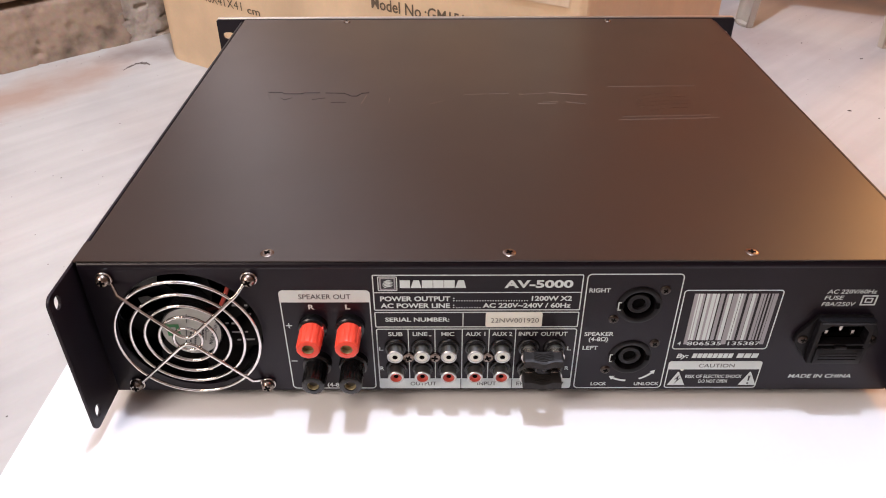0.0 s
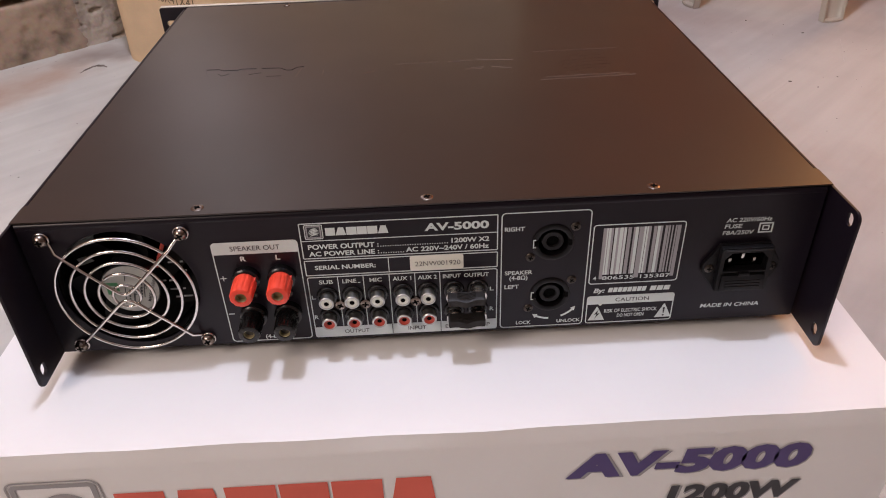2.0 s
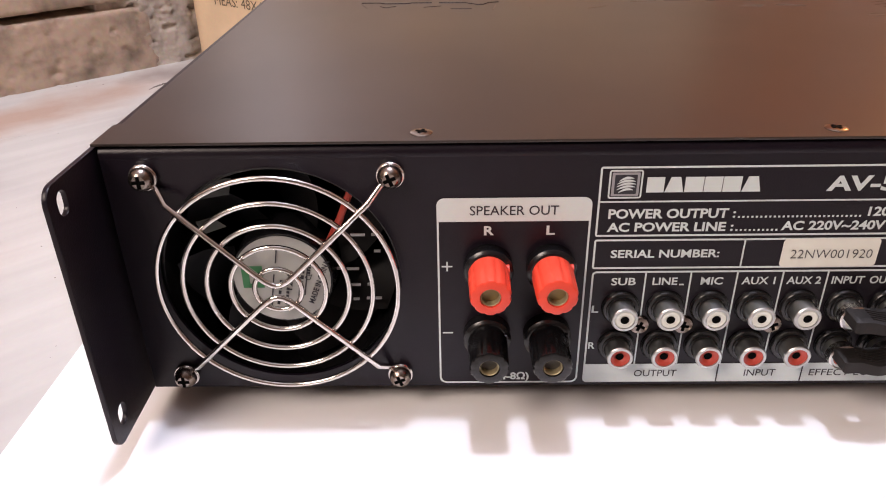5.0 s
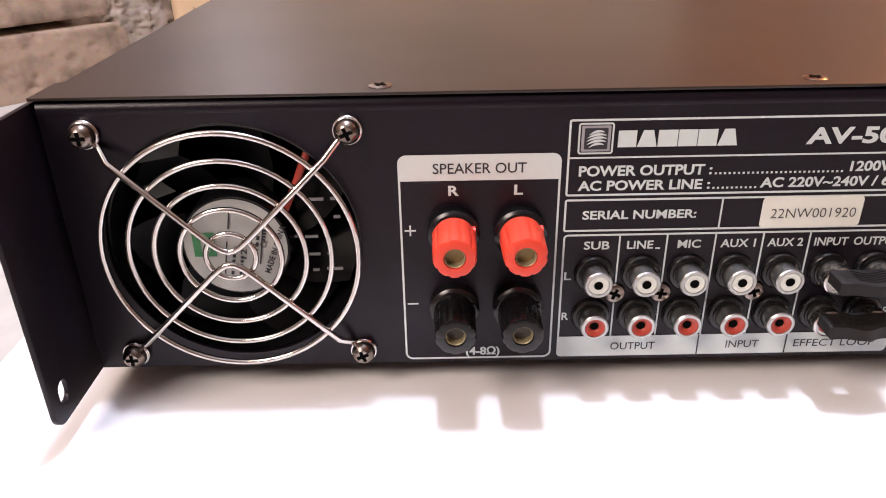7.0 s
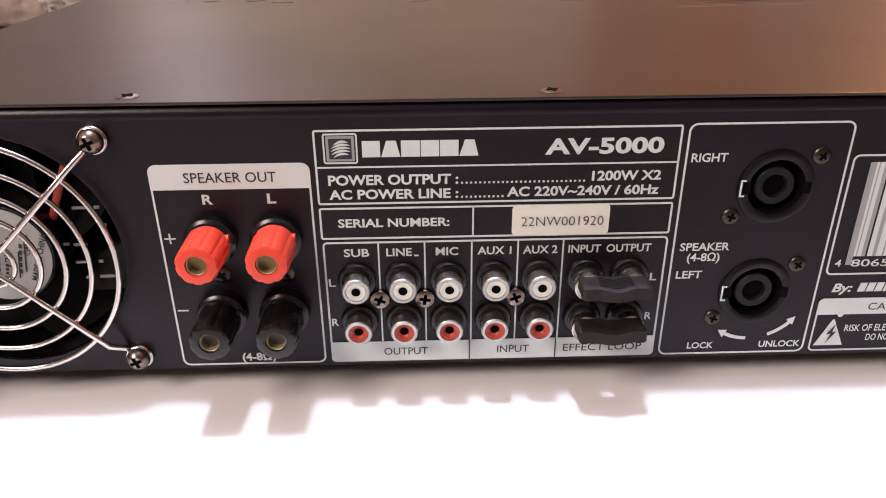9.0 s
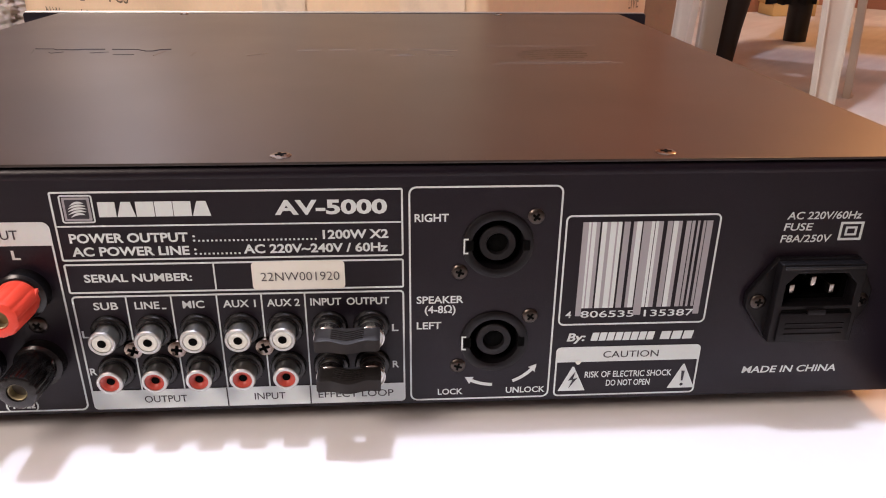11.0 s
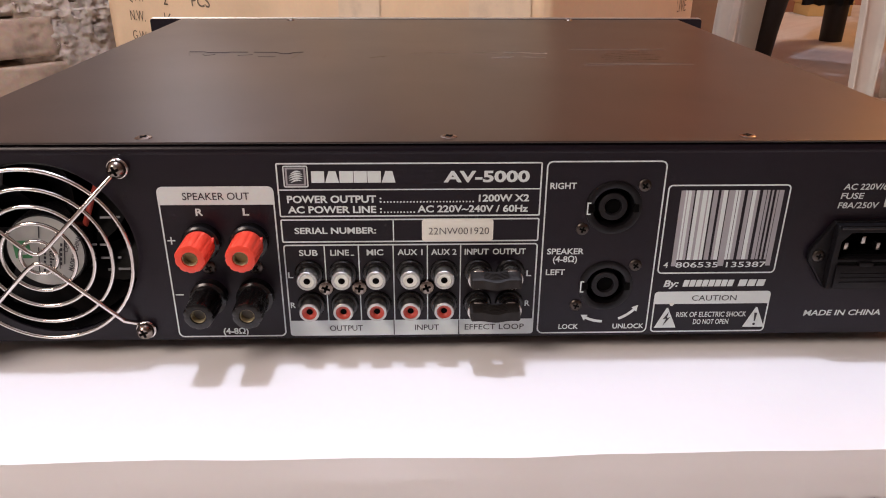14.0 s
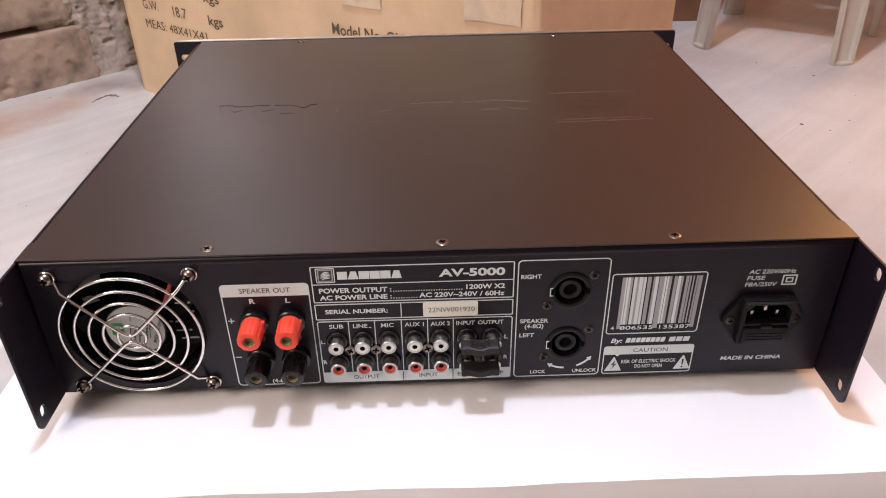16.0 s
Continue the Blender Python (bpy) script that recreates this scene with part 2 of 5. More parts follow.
def dusty(m, scale, cut, radius, color):
    """Sparse pale specks of dust over a material."""
    nt = m.node_tree
    b = nt.nodes["Principled BSDF"]
    co, v = nt.nodes.new("ShaderNodeTexCoord"), nt.nodes.new("ShaderNodeTexVoronoi")
    v.inputs["Scale"].default_value = scale
    nt.links.new(co.outputs["Object"], v.inputs["Vector"])
    sep, near, pick, both, mix = (nt.nodes.new("ShaderNode" + n) for n in ("SeparateColor", "Math", "Math", "Math", "Mix"))
    near.operation, pick.operation, both.operation, mix.data_type = "LESS_THAN", "GREATER_THAN", "MULTIPLY", "RGBA"
    near.inputs[1].default_value, pick.inputs[1].default_value = radius, cut
    mix.inputs["B"].default_value = (*color, 1)
    nt.links.new(v.outputs["Distance"], near.inputs[0])
    nt.links.new(v.outputs["Color"], sep.inputs["Color"])
    nt.links.new(sep.outputs["Red"], pick.inputs[0])
    nt.links.new(near.outputs["Value"], both.inputs[0])
    nt.links.new(pick.outputs["Value"], both.inputs[1])
    nt.links.new(both.outputs["Value"], mix.inputs["Factor"])
    nt.links.new(b.inputs["Base Color"].links[0].from_socket, mix.inputs["A"])
    nt.links.new(mix.outputs["Result"], b.inputs["Base Color"])


dusty(LID_PAINT, 45.0, 0.91, 0.022, (0.45, 0.36, 0.30))
dusty(BLACK_PAINT, 70.0, 0.93, 0.022, (0.25, 0.23, 0.22))

# ---------------------------------------------------------------- mesh helpers
PLACE = {}


def finish(me, smooth=True, angle=35):
    if smooth and len(me.polygons):
        me.polygons.foreach_set("use_smooth", [True] * len(me.polygons))
        me.set_sharp_from_angle(angle=radians(angle))
    return me


def from_bm(bm, name="mesh", smooth=True, angle=35):
    bmesh.ops.recalc_face_normals(bm, faces=bm.faces)
    me = bpy.data.meshes.new(name)
    bm.to_mesh(me)
    bm.free()
    return finish(me, smooth, angle)


def thing(name, base, label, category, group=""):
    ob = new(name)
    ob.empty_display_size = 0.02
    ob.matrix_world = base
    PLACE[ob] = base.copy()
    return tagged(ob, label, category, group)


TWINS = {}


def twin(me, mat):
    """The same mesh in another material, made once."""
    key = (me.name, mat.name)
    if key not in TWINS:
        TWINS[key] = me.copy()
        TWINS[key].materials[0] = mat
    return TWINS[key]


def part(name, me, mat, parent, label="", m=None):
    """One mesh under a thing or a part, at the pose m in the world."""
    if me.materials and me.materials[0] != mat:
        me = twin(me, mat)
    ob = new(name, me)
    if mat and not me.materials:
        me.materials.append(mat)
    m = m or Matrix.Identity(4)
    ob.parent = parent
    ob.matrix_parent_inverse = PLACE[parent].inverted()
    ob.matrix_basis = m
    PLACE[ob] = m.copy()
    return tagged(ob, label)


def single(name, me, mat, label, category, m=None, kind="", group=""):
    ob = new(name, me)
    if mat and not me.materials:
        me.materials.append(mat)
    m = m or Matrix.Identity(4)
    ob.matrix_basis = m
    PLACE[ob] = m.copy()
    return tagged(ob, label, category, group, kind)


def box(x0, y0, z0, x1, y1, z1, bevel=0.0, segments=2):
    bm = bmesh.new()
    bmesh.ops.create_cube(bm, size=1)
    for v in bm.verts:
        v.co = Vector(((x0 + x1) / 2 + v.co.x * (x1 - x0), (y0 + y1) / 2 + v.co.y * (y1 - y0), (z0 + z1) / 2 + v.co.z * (z1 - z0)))
    if bevel:
        bmesh.ops.bevel(bm, geom=bm.edges[:], offset=bevel, segments=segments, affect="EDGES", profile=0.5)
    return from_bm(bm)


def lathe(profile, n=32, wave=None):
    """Turns (radius, height) points about z. wave: a function of (angle, step) that scales the radius."""
    bm = bmesh.new()
    rings = []
    for k, (r, h) in enumerate(profile):
        if r <= 1e-7:
            rings.append([bm.verts.new((0, 0, h))])
            continue
        ring = []
        for i in range(n):
            a = 2 * math.pi * i / n
            q = r * (wave(a, k) if wave else 1)
            ring.append(bm.verts.new((q * math.cos(a), q * math.sin(a), h)))
        rings.append(ring)
    for a, b in zip(rings, rings[1:]):
        for i in range(n):
            j = (i + 1) % n
            if len(a) == 1:
                bm.faces.new((a[0], b[i], b[j]))
            elif len(b) == 1:
                bm.faces.new((a[i], a[j], b[0]))
            else:
                bm.faces.new((a[i], a[j], b[j], b[i]))
    return from_bm(bm)


def of_curve(data):
    ob = bpy.data.objects.new("temp", data)
    scene.collection.objects.link(ob)
    dg = bpy.context.evaluated_depsgraph_get()
    me = bpy.data.meshes.new_from_object(ob.evaluated_get(dg))
    bpy.data.objects.remove(ob)
    bpy.data.curves.remove(data)
    me.materials.clear()
    return me


def plate(outline, holes=(), thick=0.001, bevel=0.0):
    """A flat piece with holes, from w = 0 to w = thick."""
    cu = bpy.data.curves.new("plate", "CURVE")
    cu.dimensions, cu.fill_mode = "2D", "BOTH"
    cu.extrude = thick / 2
    if bevel:
        cu.bevel_depth, cu.bevel_resolution, cu.offset = bevel, 1, -bevel
        cu.extrude = thick / 2 - bevel
    for poly in (outline, *holes):
        s = cu.splines.new("POLY")
        s.points.add(len(poly) - 1)
        for p, (u, v) in zip(s.points, poly):
            p.co = (u, v, 0, 1)
        s.use_cyclic_u = True
    me = of_curve(cu)
    me.transform(pose(0, 0, thick / 2))
    return finish(me)


def circle(u, v, r, n=40):
    return [(u + r * math.cos(2 * math.pi * i / n), v + r * math.sin(2 * math.pi * i / n)) for i in range(n)]


def rounded(u0, v0, u1, v1, r=0.0, corners="abcd", n=6):
    """A rectangle with round corners: a lower left, b lower right, c upper right, d upper left."""
    out = []
    for key, cu, cv, su, sv, a0 in (("a", u0, v0, 1, 1, 180), ("b", u1, v0, -1, 1, 270), ("c", u1, v1, -1, -1, 0), ("d", u0, v1, 1, -1, 90)):
        if r and key in corners:
            for i in range(n + 1):
                a = radians(a0 + 90 * i / n)
                out.append((cu + su * r + r * math.cos(a), cv + sv * r + r * math.sin(a)))
        else:
            out.append((cu, cv))
    return out


def tube(points, r, closed=False, n=3):
    cu = bpy.data.curves.new("tube", "CURVE")
    cu.dimensions, cu.bevel_depth, cu.bevel_resolution = "3D", r, n
    cu.use_fill_caps = True
    s = cu.splines.new("POLY")
    s.points.add(len(points) - 1)
    for p, c in zip(s.points, points):
        p.co = (*c, 1)
    s.use_cyclic_u = closed
    return finish(of_curve(cu), angle=60)


def join(meshes):
    bm = bmesh.new()
    for me in meshes:
        bm.from_mesh(me)
        bpy.data.meshes.remove(me)
    me = bpy.data.meshes.new("joined")
    bm.to_mesh(me)
    bm.free()
    return finish(me)


def letters(text, u0, u1, v0, v1, bold=0.0, slant=0.0, wide=1.0):
    """Lettering fitted between u0 and u1, with capitals from v0 to v1."""
    cu = bpy.data.curves.new("text", "FONT")
    cu.body, cu.size, cu.offset, cu.shear, cu.space_character = text, 1.0, bold, slant, wide
    cu.resolution_u = 3
    me = of_curve(cu)
    co = np.empty(len(me.vertices) * 3)
    me.vertices.foreach_get("co", co)
    co = co.reshape(-1, 3)
    lo, hi = co.min(0), co.max(0)
    cap = 0.729 + 2 * bold
    su, sv = (u1 - u0) / (hi[0] - lo[0]), (v1 - v0) / cap
    co[:, 0] = u0 + (co[:, 0] - lo[0]) * su
    co[:, 1] = v0 + (co[:, 1] + bold) * sv
    co[:, 2] = 0
    me.vertices.foreach_set("co", co.ravel())
    me.update()
    return me


REAR = pose(0, 0, TOP, 90, 0, 0)      # u to the right, v up, w out of the rear panel


def at_rear(u, v, w=0.0, turn=0.0):
    return REAR @ pose(u, v, w, 0, 0, turn)


MM = 0.001


def mm(*values):
    return [v * MM for v in values]


# ---------------------------------------------------------------- setting
ALONG = Vector((0.7213, 0.6926, 0)).normalized()
INTO = Vector((ALONG.y, -ALONG.x, 0))
ORIGIN = Vector((-0.74, 0.91, 0))
ROOM = Matrix(((ALONG.x, INTO.x, 0, ORIGIN.x), (ALONG.y, INTO.y, 0, ORIGIN.y), (0, 0, 1, 0), (0, 0, 0, 1)))
# in the room's own axes x runs along the block wall, y into the room


def setting(name, me, mat, label, category):
    return single(name, me, mat, label, category, ROOM, "structure")


def room():
    setting("floor", box(-2.6, -0.25, -0.08, 3.2, 4.2, 0.0), FLOOR, "white painted cement floor with dark specks", "floor")
    setting("wall_block", box(-2.6, -0.25, 0.0, 3.2, -0.10, 0.55), CONCRETE, "bare concrete block wall, rough and unplastered", "wall")
    # unseen upper walls, added in the browns that the lid should mirror
    setting("wall_upper", box(-2.6, -0.25, 0.55, 1.60, -0.10, 2.5), BROWN_RENDER, "unseen upper block wall, brown for its reflection in the lid", "wall")
    setting("wall_upper_right", box(1.60, -0.25, 0.55, 3.2, -0.10, 2.5), PLYWOOD, "unseen upper wall, orange-brown for its reflection in the lid", "wall")
    # unseen white upright, added so that the lid mirrors a pale streak
    setting("wall_reflector", box(0.26, -0.0995, 0.46, 0.78, -0.03, 2.5, 0.01), WHITEWASH, "unseen white upright, added for its reflection in the lid", "pillar")
    setting("wall_back", box(3.2, -0.25, 0.0, 3.32, 4.2, 2.5), PLYWOOD, "brown plywood wall", "wall")
    # two unseen walls, darkened so that the rear panel reflects little
    setting("wall_side", box(-2.6, 4.2, 0.0, 3.2, 4.32, 2.5), DIM_WALL, "unseen wall, kept dull brown for the rear panel's reflections", "wall")
    setting("wall_near", box(-2.72, -0.25, 0.0, -2.6, 4.2, 2.5), DIM_WALL, "unseen wall, kept dull brown for the rear panel's reflections", "wall")
    setting("ceiling", box(-2.72, -0.25, 2.5, 3.32, 4.32, 2.58), PLASTER, "pale plastered ceiling", "ceiling")


def broken_face(x0, x1, z0, z1, y0, y1, step, shape):
    """A piece of wall with a broken face: shape(x, z) gives how far it stands out."""
    nx, nz = max(2, round((x1 - x0) / step)), max(2, round((z1 - z0) / step))
    verts, faces = [], []
    for j in range(nz + 1):
        for i in range(nx + 1):
            x, z = x0 + (x1 - x0) * i / nx, z0 + (z1 - z0) * j / nz
            edge = min(i, nx - i, j if z0 > 0 else nz, nz - j)
            if i == nx and 0 < j < nz:
                x += 0.012 * noise.noise(Vector((z * 45, x0, 3))) + 0.005 * noise.noise(Vector((z * 190, x0, 7)))
            verts.append((x, y1 + shape(x, z) - (0.0025 if edge == 0 else 0), z))
    for j in range(nz):
        for i in range(nx):
            a = j * (nx + 1) + i
            faces.append((a + 1, a, a + nx + 1, a + nx + 2))
    rim = [i for i in range(nx + 1)] + [j * (nx + 1) + nx for j in range(1, nz + 1)] + [nz * (nx + 1) + i for i in range(nx - 1, -1, -1)] + [j * (nx + 1) for j in range(nz - 1, 0, -1)]
    first = len(verts)
    verts += [(verts[k][0], y0, verts[k][2]) for k in rim]
    for k in range(len(rim)):
        n = (k + 1) % len(rim)
        faces.append((rim[k], rim[n], first + n, first + k))
    faces.append(tuple(range(first, first + len(rim))))
    me = bpy.data.meshes.new("broken_face")
    me.from_pydata(verts, [], faces)
    me.update()
    return finish(me, angle=60)


def blocks():
    wall = next(o for o in scene.objects if o.name == "wall_block")

    def worn(x, z):
        q = Vector((x, z, 1.3))
        return 0.0025 * noise.fractal(q * 16, 1.0, 2.0, 4) + 0.0009 * noise.noise(q * 160) - 0.004 * max(0, noise.noise(q * 55) - 0.35) - 0.003 * min(1, max(0, 8 * (noise.noise(q * 85) - 0.42)))

    def rubble(x, z):
        q = Vector((x + 0.006 * noise.noise(Vector((x * 60, z * 60, 2))), z + 0.006 * noise.noise(Vector((x * 60, z * 60, 9))), 0.4))
        d = noise.voronoi(q * 36)[0]
        e = noise.voronoi(q * 120 + Vector((3, 1, 0)))[0]
        lump = min(1, 2.2 * (d[1] - d[0])) * (0.4 + 0.6 * noise.cell(q * 36))
        fine = min(1, 2.5 * (e[1] - e[0]))
        # coarser and looser higher up, trowelled nearly flat near the floor
        loose = min(1, max(0.22, (z - 0.03) / 0.13))
        crack = 0.008 * min(1, max(0, 7 * (noise.noise(Vector((x * 40, z * 75, 4))) - 0.40))) + 0.002 * min(1, max(0, 6 * (noise.noise(Vector((x * 130, z * 190, 8))) - 0.42)))
        pit = max(0, noise.noise(q * 34 + Vector((0, 5, 0))) - 0.30) * 0.022
        # below, the mortar wells out over the ends of the two blocks with a ragged rim
        rim = 0.0
        if z < 0.180:
            rim = min(1, max(0, (x - 0.128 + 0.020 * noise.noise(Vector((x * 25, z * 25, 6))) + 0.008 * noise.noise(Vector((x * 90, z * 90, 2))) - (0.012 if z < 0.1 else 0)) / 0.035))
            loose *= rim
            rim = 0.012 * (rim - 1) + 0.005
        return (0.0090 * lump + 0.0022 * fine + 0.008 * noise.fractal(q * 18, 1.0, 2.0, 3)) * loose + 0.0012 * noise.noise(q * 260) - pit * loose + rim - crack * min(1, loose * 3)

    for x0, x1, z0, z1, y, step in ((-1.10, -0.33, 0.0, 0.100, 0.0, 0.02), (-0.325, 0.185, 0.0, 0.098, 0.0, 0.004), (-0.95, -0.26, 0.116, 0.300, 0.0, 0.02),
                                    (-0.25, 0.160, 0.110, 0.172, 0.001, 0.004), (-0.95, 0.125, 0.318, 0.50, -0.004, 0.02)):
        part("concrete_block", broken_face(x0, x1, z0, z1, -0.11, y, step, worn), CONCRETE, wall, "", ROOM)
    part("mortar_fill", broken_face(0.105, 0.50, 0.0, 0.46, -0.11, -0.006, 0.0026, rubble), MORTAR, wall, "crumbly grey mortar with a broken, lumpy face", ROOM)
    part("mortar_fill", broken_face(-0.25, 0.140, 0.176, 0.316, -0.11, -0.008, 0.0035, rubble), MORTAR, wall, "crumbly grey mortar with a broken, lumpy face", ROOM)
    part("mortar_fill", broken_face(0.50, 0.80, 0.0, 0.46, -0.11, -0.006, 0.008, rubble), MORTAR, wall, "crumbly grey mortar with a broken, lumpy face", ROOM)


room()
blocks()

# ---------------------------------------------------------------- white carton under the amplifier
def white_carton():
    x0, x1, y0, y1 = -0.262, 0.257, -0.0705, 0.43
    t = thing("white_carton", pose(0, 0.18, 0), "white printed cardboard carton, used as a stand, with creased edges", "box")
    bm = bmesh.new()
    bmesh.ops.create_cube(bm, size=1)
    for v in bm.verts:
        v.co = Vector(((x0 + x1) / 2 + v.co.x * (x1 - x0), (y0 + y1) / 2 + v.co.y * (y1 - y0), BOX / 2 + v.co.z * BOX))
    bmesh.ops.subdivide_edges(bm, edges=bm.edges[:], cuts=63, use_grid_fill=True)
    for v in bm.verts:
        p = v.co.copy()
        top = max(0, 1 - (BOX - p.z) / 0.012)
        front = max(0, 1 - (p.y - y0) / 0.02)
        k = noise.noise(Vector((p.x * 9, 1.7, 0))) + 0.5 * noise.noise(Vector((p.x * 28, 4.1, 0)))
        v.co.z -= top * front * (0.0015 + 0.0014 * k)
        v.co.y += top * front * (0.0016 + 0.0010 * noise.noise(Vector((p.x * 17, 9.0, 2))))
        if p.z > BOX - 0.001:
            sag = 0.0008 * noise.noise(Vector((p.x * 6, p.y * 6, 3)))
            v.co.z += min(0, sag) if abs(p.x) < 0.24 and -0.05 < p.y < 0.41 else 0
    part("carton_body", from_bm(bm, angle=60), WHITE_CARD, t)
    face = pose(0, y0 - 0.0004, TOP, 90, 0, 0)

    def printed(name, me, mat, w=0.0, label=""):
        part(name, me, mat, t, label, face @ pose(0, 0, w))

    # square emblem with a striped disc
    printed("emblem_frame", plate(rounded(-0.2345, -0.170, -0.1835, -0.1185, 0.006), [rounded(-0.2335, -0.169, -0.1845, -0.1195, 0.0055)], 0.0001), GREY_PRINT)
    printed("emblem_frame", plate(rounded(-0.2322, -0.1680, -0.1858, -0.1208, 0.004), [rounded(-0.2290, -0.165, -0.1890, -0.1240, 0.001)], 0.0001), GREY_PRINT)
    for me in emblem(-0.2090, -0.1445, 0.0175, 0.0001):
        printed("emblem_stripe", me, GREY_PRINT)
    # six blocks in the place of the maker's name
    u = -0.1785
    for wide, top in ((0.028, 0), (0.030, 1), (0.029, 0), (0.028, 0), (0.029, 0), (0.030, 1)):
        printed("brand_block", plate([(u, -0.168), (u + wide - 0.001, -0.168), (u + wide - 0.001 - 0.004 * top, -0.1315), (u + 0.006 * top, -0.1315)], [], 0.0001), RED_PRINT)
        u += wide + 0.0008
    printed("model_lettering", letters("AV-5000", 0.0690, 0.2055, -0.1402, -0.1194, 0.06, 0.11), PURPLE_PRINT, 0.0003)
    printed("lettering_shadow", letters("AV-5000", 0.0700, 0.2065, -0.1412, -0.1204, 0.075, 0.11), GREY_PRINT, 0.0001)
    printed("power_lettering", letters("1200W", 0.1285, 0.2050, -0.1665, -0.1502, 0.05, 0.11), BLACK_PRINT, 0.0003)
    printed("lettering_shadow", letters("1200W", 0.1293, 0.2058, -0.1673, -0.1510, 0.065, 0.11), GREY_PRINT, 0.0001)


def emblem(u, v, r, thick):
    """A disc of curved stripes, plain shapes only."""
    out = []
    for k in range(5):
        s = -0.72 + 0.36 * k
        pts, low = [], []
        for i in range(11):
            f = -1 + 0.2 * i
            half = math.sqrt(max(0, 1 - (s * 0.9) ** 2))
            x = f * half * 0.95 + 0.05
            y = s * 0.85 + 0.22 * (1 - f * f) - 0.1 + 0.14 * f
            w = 0.11 * (1 - f * f) + 0.012
            pts.append((u + r * x, v + r * (y + w)))
            low.append((u + r * x, v + r * (y - w)))
        out.append(plate(pts + low[::-1], [], thick))
    return out


# ---------------------------------------------------------------- amplifier
def cross_slot(r):
    a, b = r, r * 0.28
    return plate([(-a, -b), (-b, -b), (-b, -a), (b, -a), (b, -b), (a, -b), (a, b), (b, b), (b, a), (-b, a), (-b, b), (-a, b)], [], 0.0001)


MESHES = {}


def screw(parent, m, r=0.0030, high=0.0016, turn=20.0, mat=None):
    """A round cross-head screw, standing on m."""
    key = (round(r, 5), round(high, 5), (mat or SCREW_METAL).name)
    if key not in MESHES:
        MESHES[key] = (lathe([(0, 0), (r, 0), (r, high * 0.3), (r * 0.86, high * 0.75), (r * 0.55, high), (0, high)], 24), cross_slot(r * 0.52))
    head, slot = MESHES[key]
    s = part("screw", head, mat or SCREW_METAL, parent, "", m)
    # a flat black cross on the head paints the shade of its recess
    part("cross_shade", slot, SLOT, s if parent.parent is None else parent, "", m @ pose(0, 0, high + 0.00005, 0, 0, turn))
    return s


def amplifier():
    amp = thing("amplifier", pose(0, 0.19, BOX), "black metal rack amplifier with fan and sockets, on a white carton", "amplifier")
    Z = pose(0, 0, TOP)
    # chassis, open behind the fan
    bm = bmesh.new()
    bmesh.ops.create_cube(bm, size=1)
    for v in bm.verts:
        v.co = Vector((-0.0016 + v.co.x * 0.4264, 0.1930 + v.co.y * 0.378, TOP - 0.0455 + v.co.z * 0.0875))
    rear = min(bm.faces, key=lambda f: f.calc_center_median().y)
    bmesh.ops.delete(bm, geom=[rear], context="FACES")
    part("chassis", from_bm(bm, smooth=False), BLACK_PLASTIC, amp)
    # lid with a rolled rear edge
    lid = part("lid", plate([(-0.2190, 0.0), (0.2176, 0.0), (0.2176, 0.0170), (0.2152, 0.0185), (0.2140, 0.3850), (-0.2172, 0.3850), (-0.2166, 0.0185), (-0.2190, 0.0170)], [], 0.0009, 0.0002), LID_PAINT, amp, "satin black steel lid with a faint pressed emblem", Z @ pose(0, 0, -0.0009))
    for x in (-0.1225, 0.0, 0.1225):
        screw(lid, Z @ pose(x, 0.0068, 0, 0, 0, 15), 0.0034, 0.0005, 10 + 400 * x)
    for x in (-0.122, 0.1165):
        screw(lid, Z @ pose(x, 0.3775, 0), 0.0030, 0.0012, 35)
    pressed(lid, Z)
    # rear panel with the fan's opening and its bent upper edge
    FU, FV = -0.1684, -0.0463
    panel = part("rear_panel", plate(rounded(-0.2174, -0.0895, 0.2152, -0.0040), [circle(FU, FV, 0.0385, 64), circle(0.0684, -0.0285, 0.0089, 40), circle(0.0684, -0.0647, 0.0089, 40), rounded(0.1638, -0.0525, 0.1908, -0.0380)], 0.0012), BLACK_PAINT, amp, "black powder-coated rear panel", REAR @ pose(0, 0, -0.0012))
    part("panel_fold", tube([(-0.2174, 0.0026, TOP - 0.0040), (0.2152, 0.0026, TOP - 0.0040)], 0.0028, n=6), BLACK_PAINT, panel)
    # side plates that stand out behind as ears
    for side in (-1, 1):
        # local axes: u along y, v up
        lean = -0.002 if side < 0 else -0.004     # leaned slightly to fit the camera's view
        m = Matrix(((lean, 0, 1, -0.2202 if side < 0 else 0.2172), (1, 0, -lean, 0), (0, 1, 0, TOP), (0, 0, 0, 1)))
        outline = rounded(-0.0300, -0.0910, 0.3845, -0.0016, 0.005, "ad")
        holes = [rounded(-0.0252, -0.0120, -0.0198, -0.0048, 0.0026), rounded(-0.0252, -0.0855, -0.0198, -0.0782, 0.0026)]
        part("side_plate", plate(outline, holes, 0.0016, 0.0002), BLACK_PAINT, amp, "black side plate with slotted ear", m)
    # front plate: black steel behind, aluminium in front
    slots = [rounded(x - 0.0050, v - 0.0032, x + 0.0050, v + 0.0032, 0.0031) for x in (-0.2345, 0.2270) for v in (-0.0150, -0.0740)]
    part("front_backing", plate(rounded(-0.2440, -0.0890, 0.2358, 0.0002, 0.002), slots, 0.0020), BLACK_PAINT, amp, "", pose(0, 0.3873, TOP, 90, 0, 0))
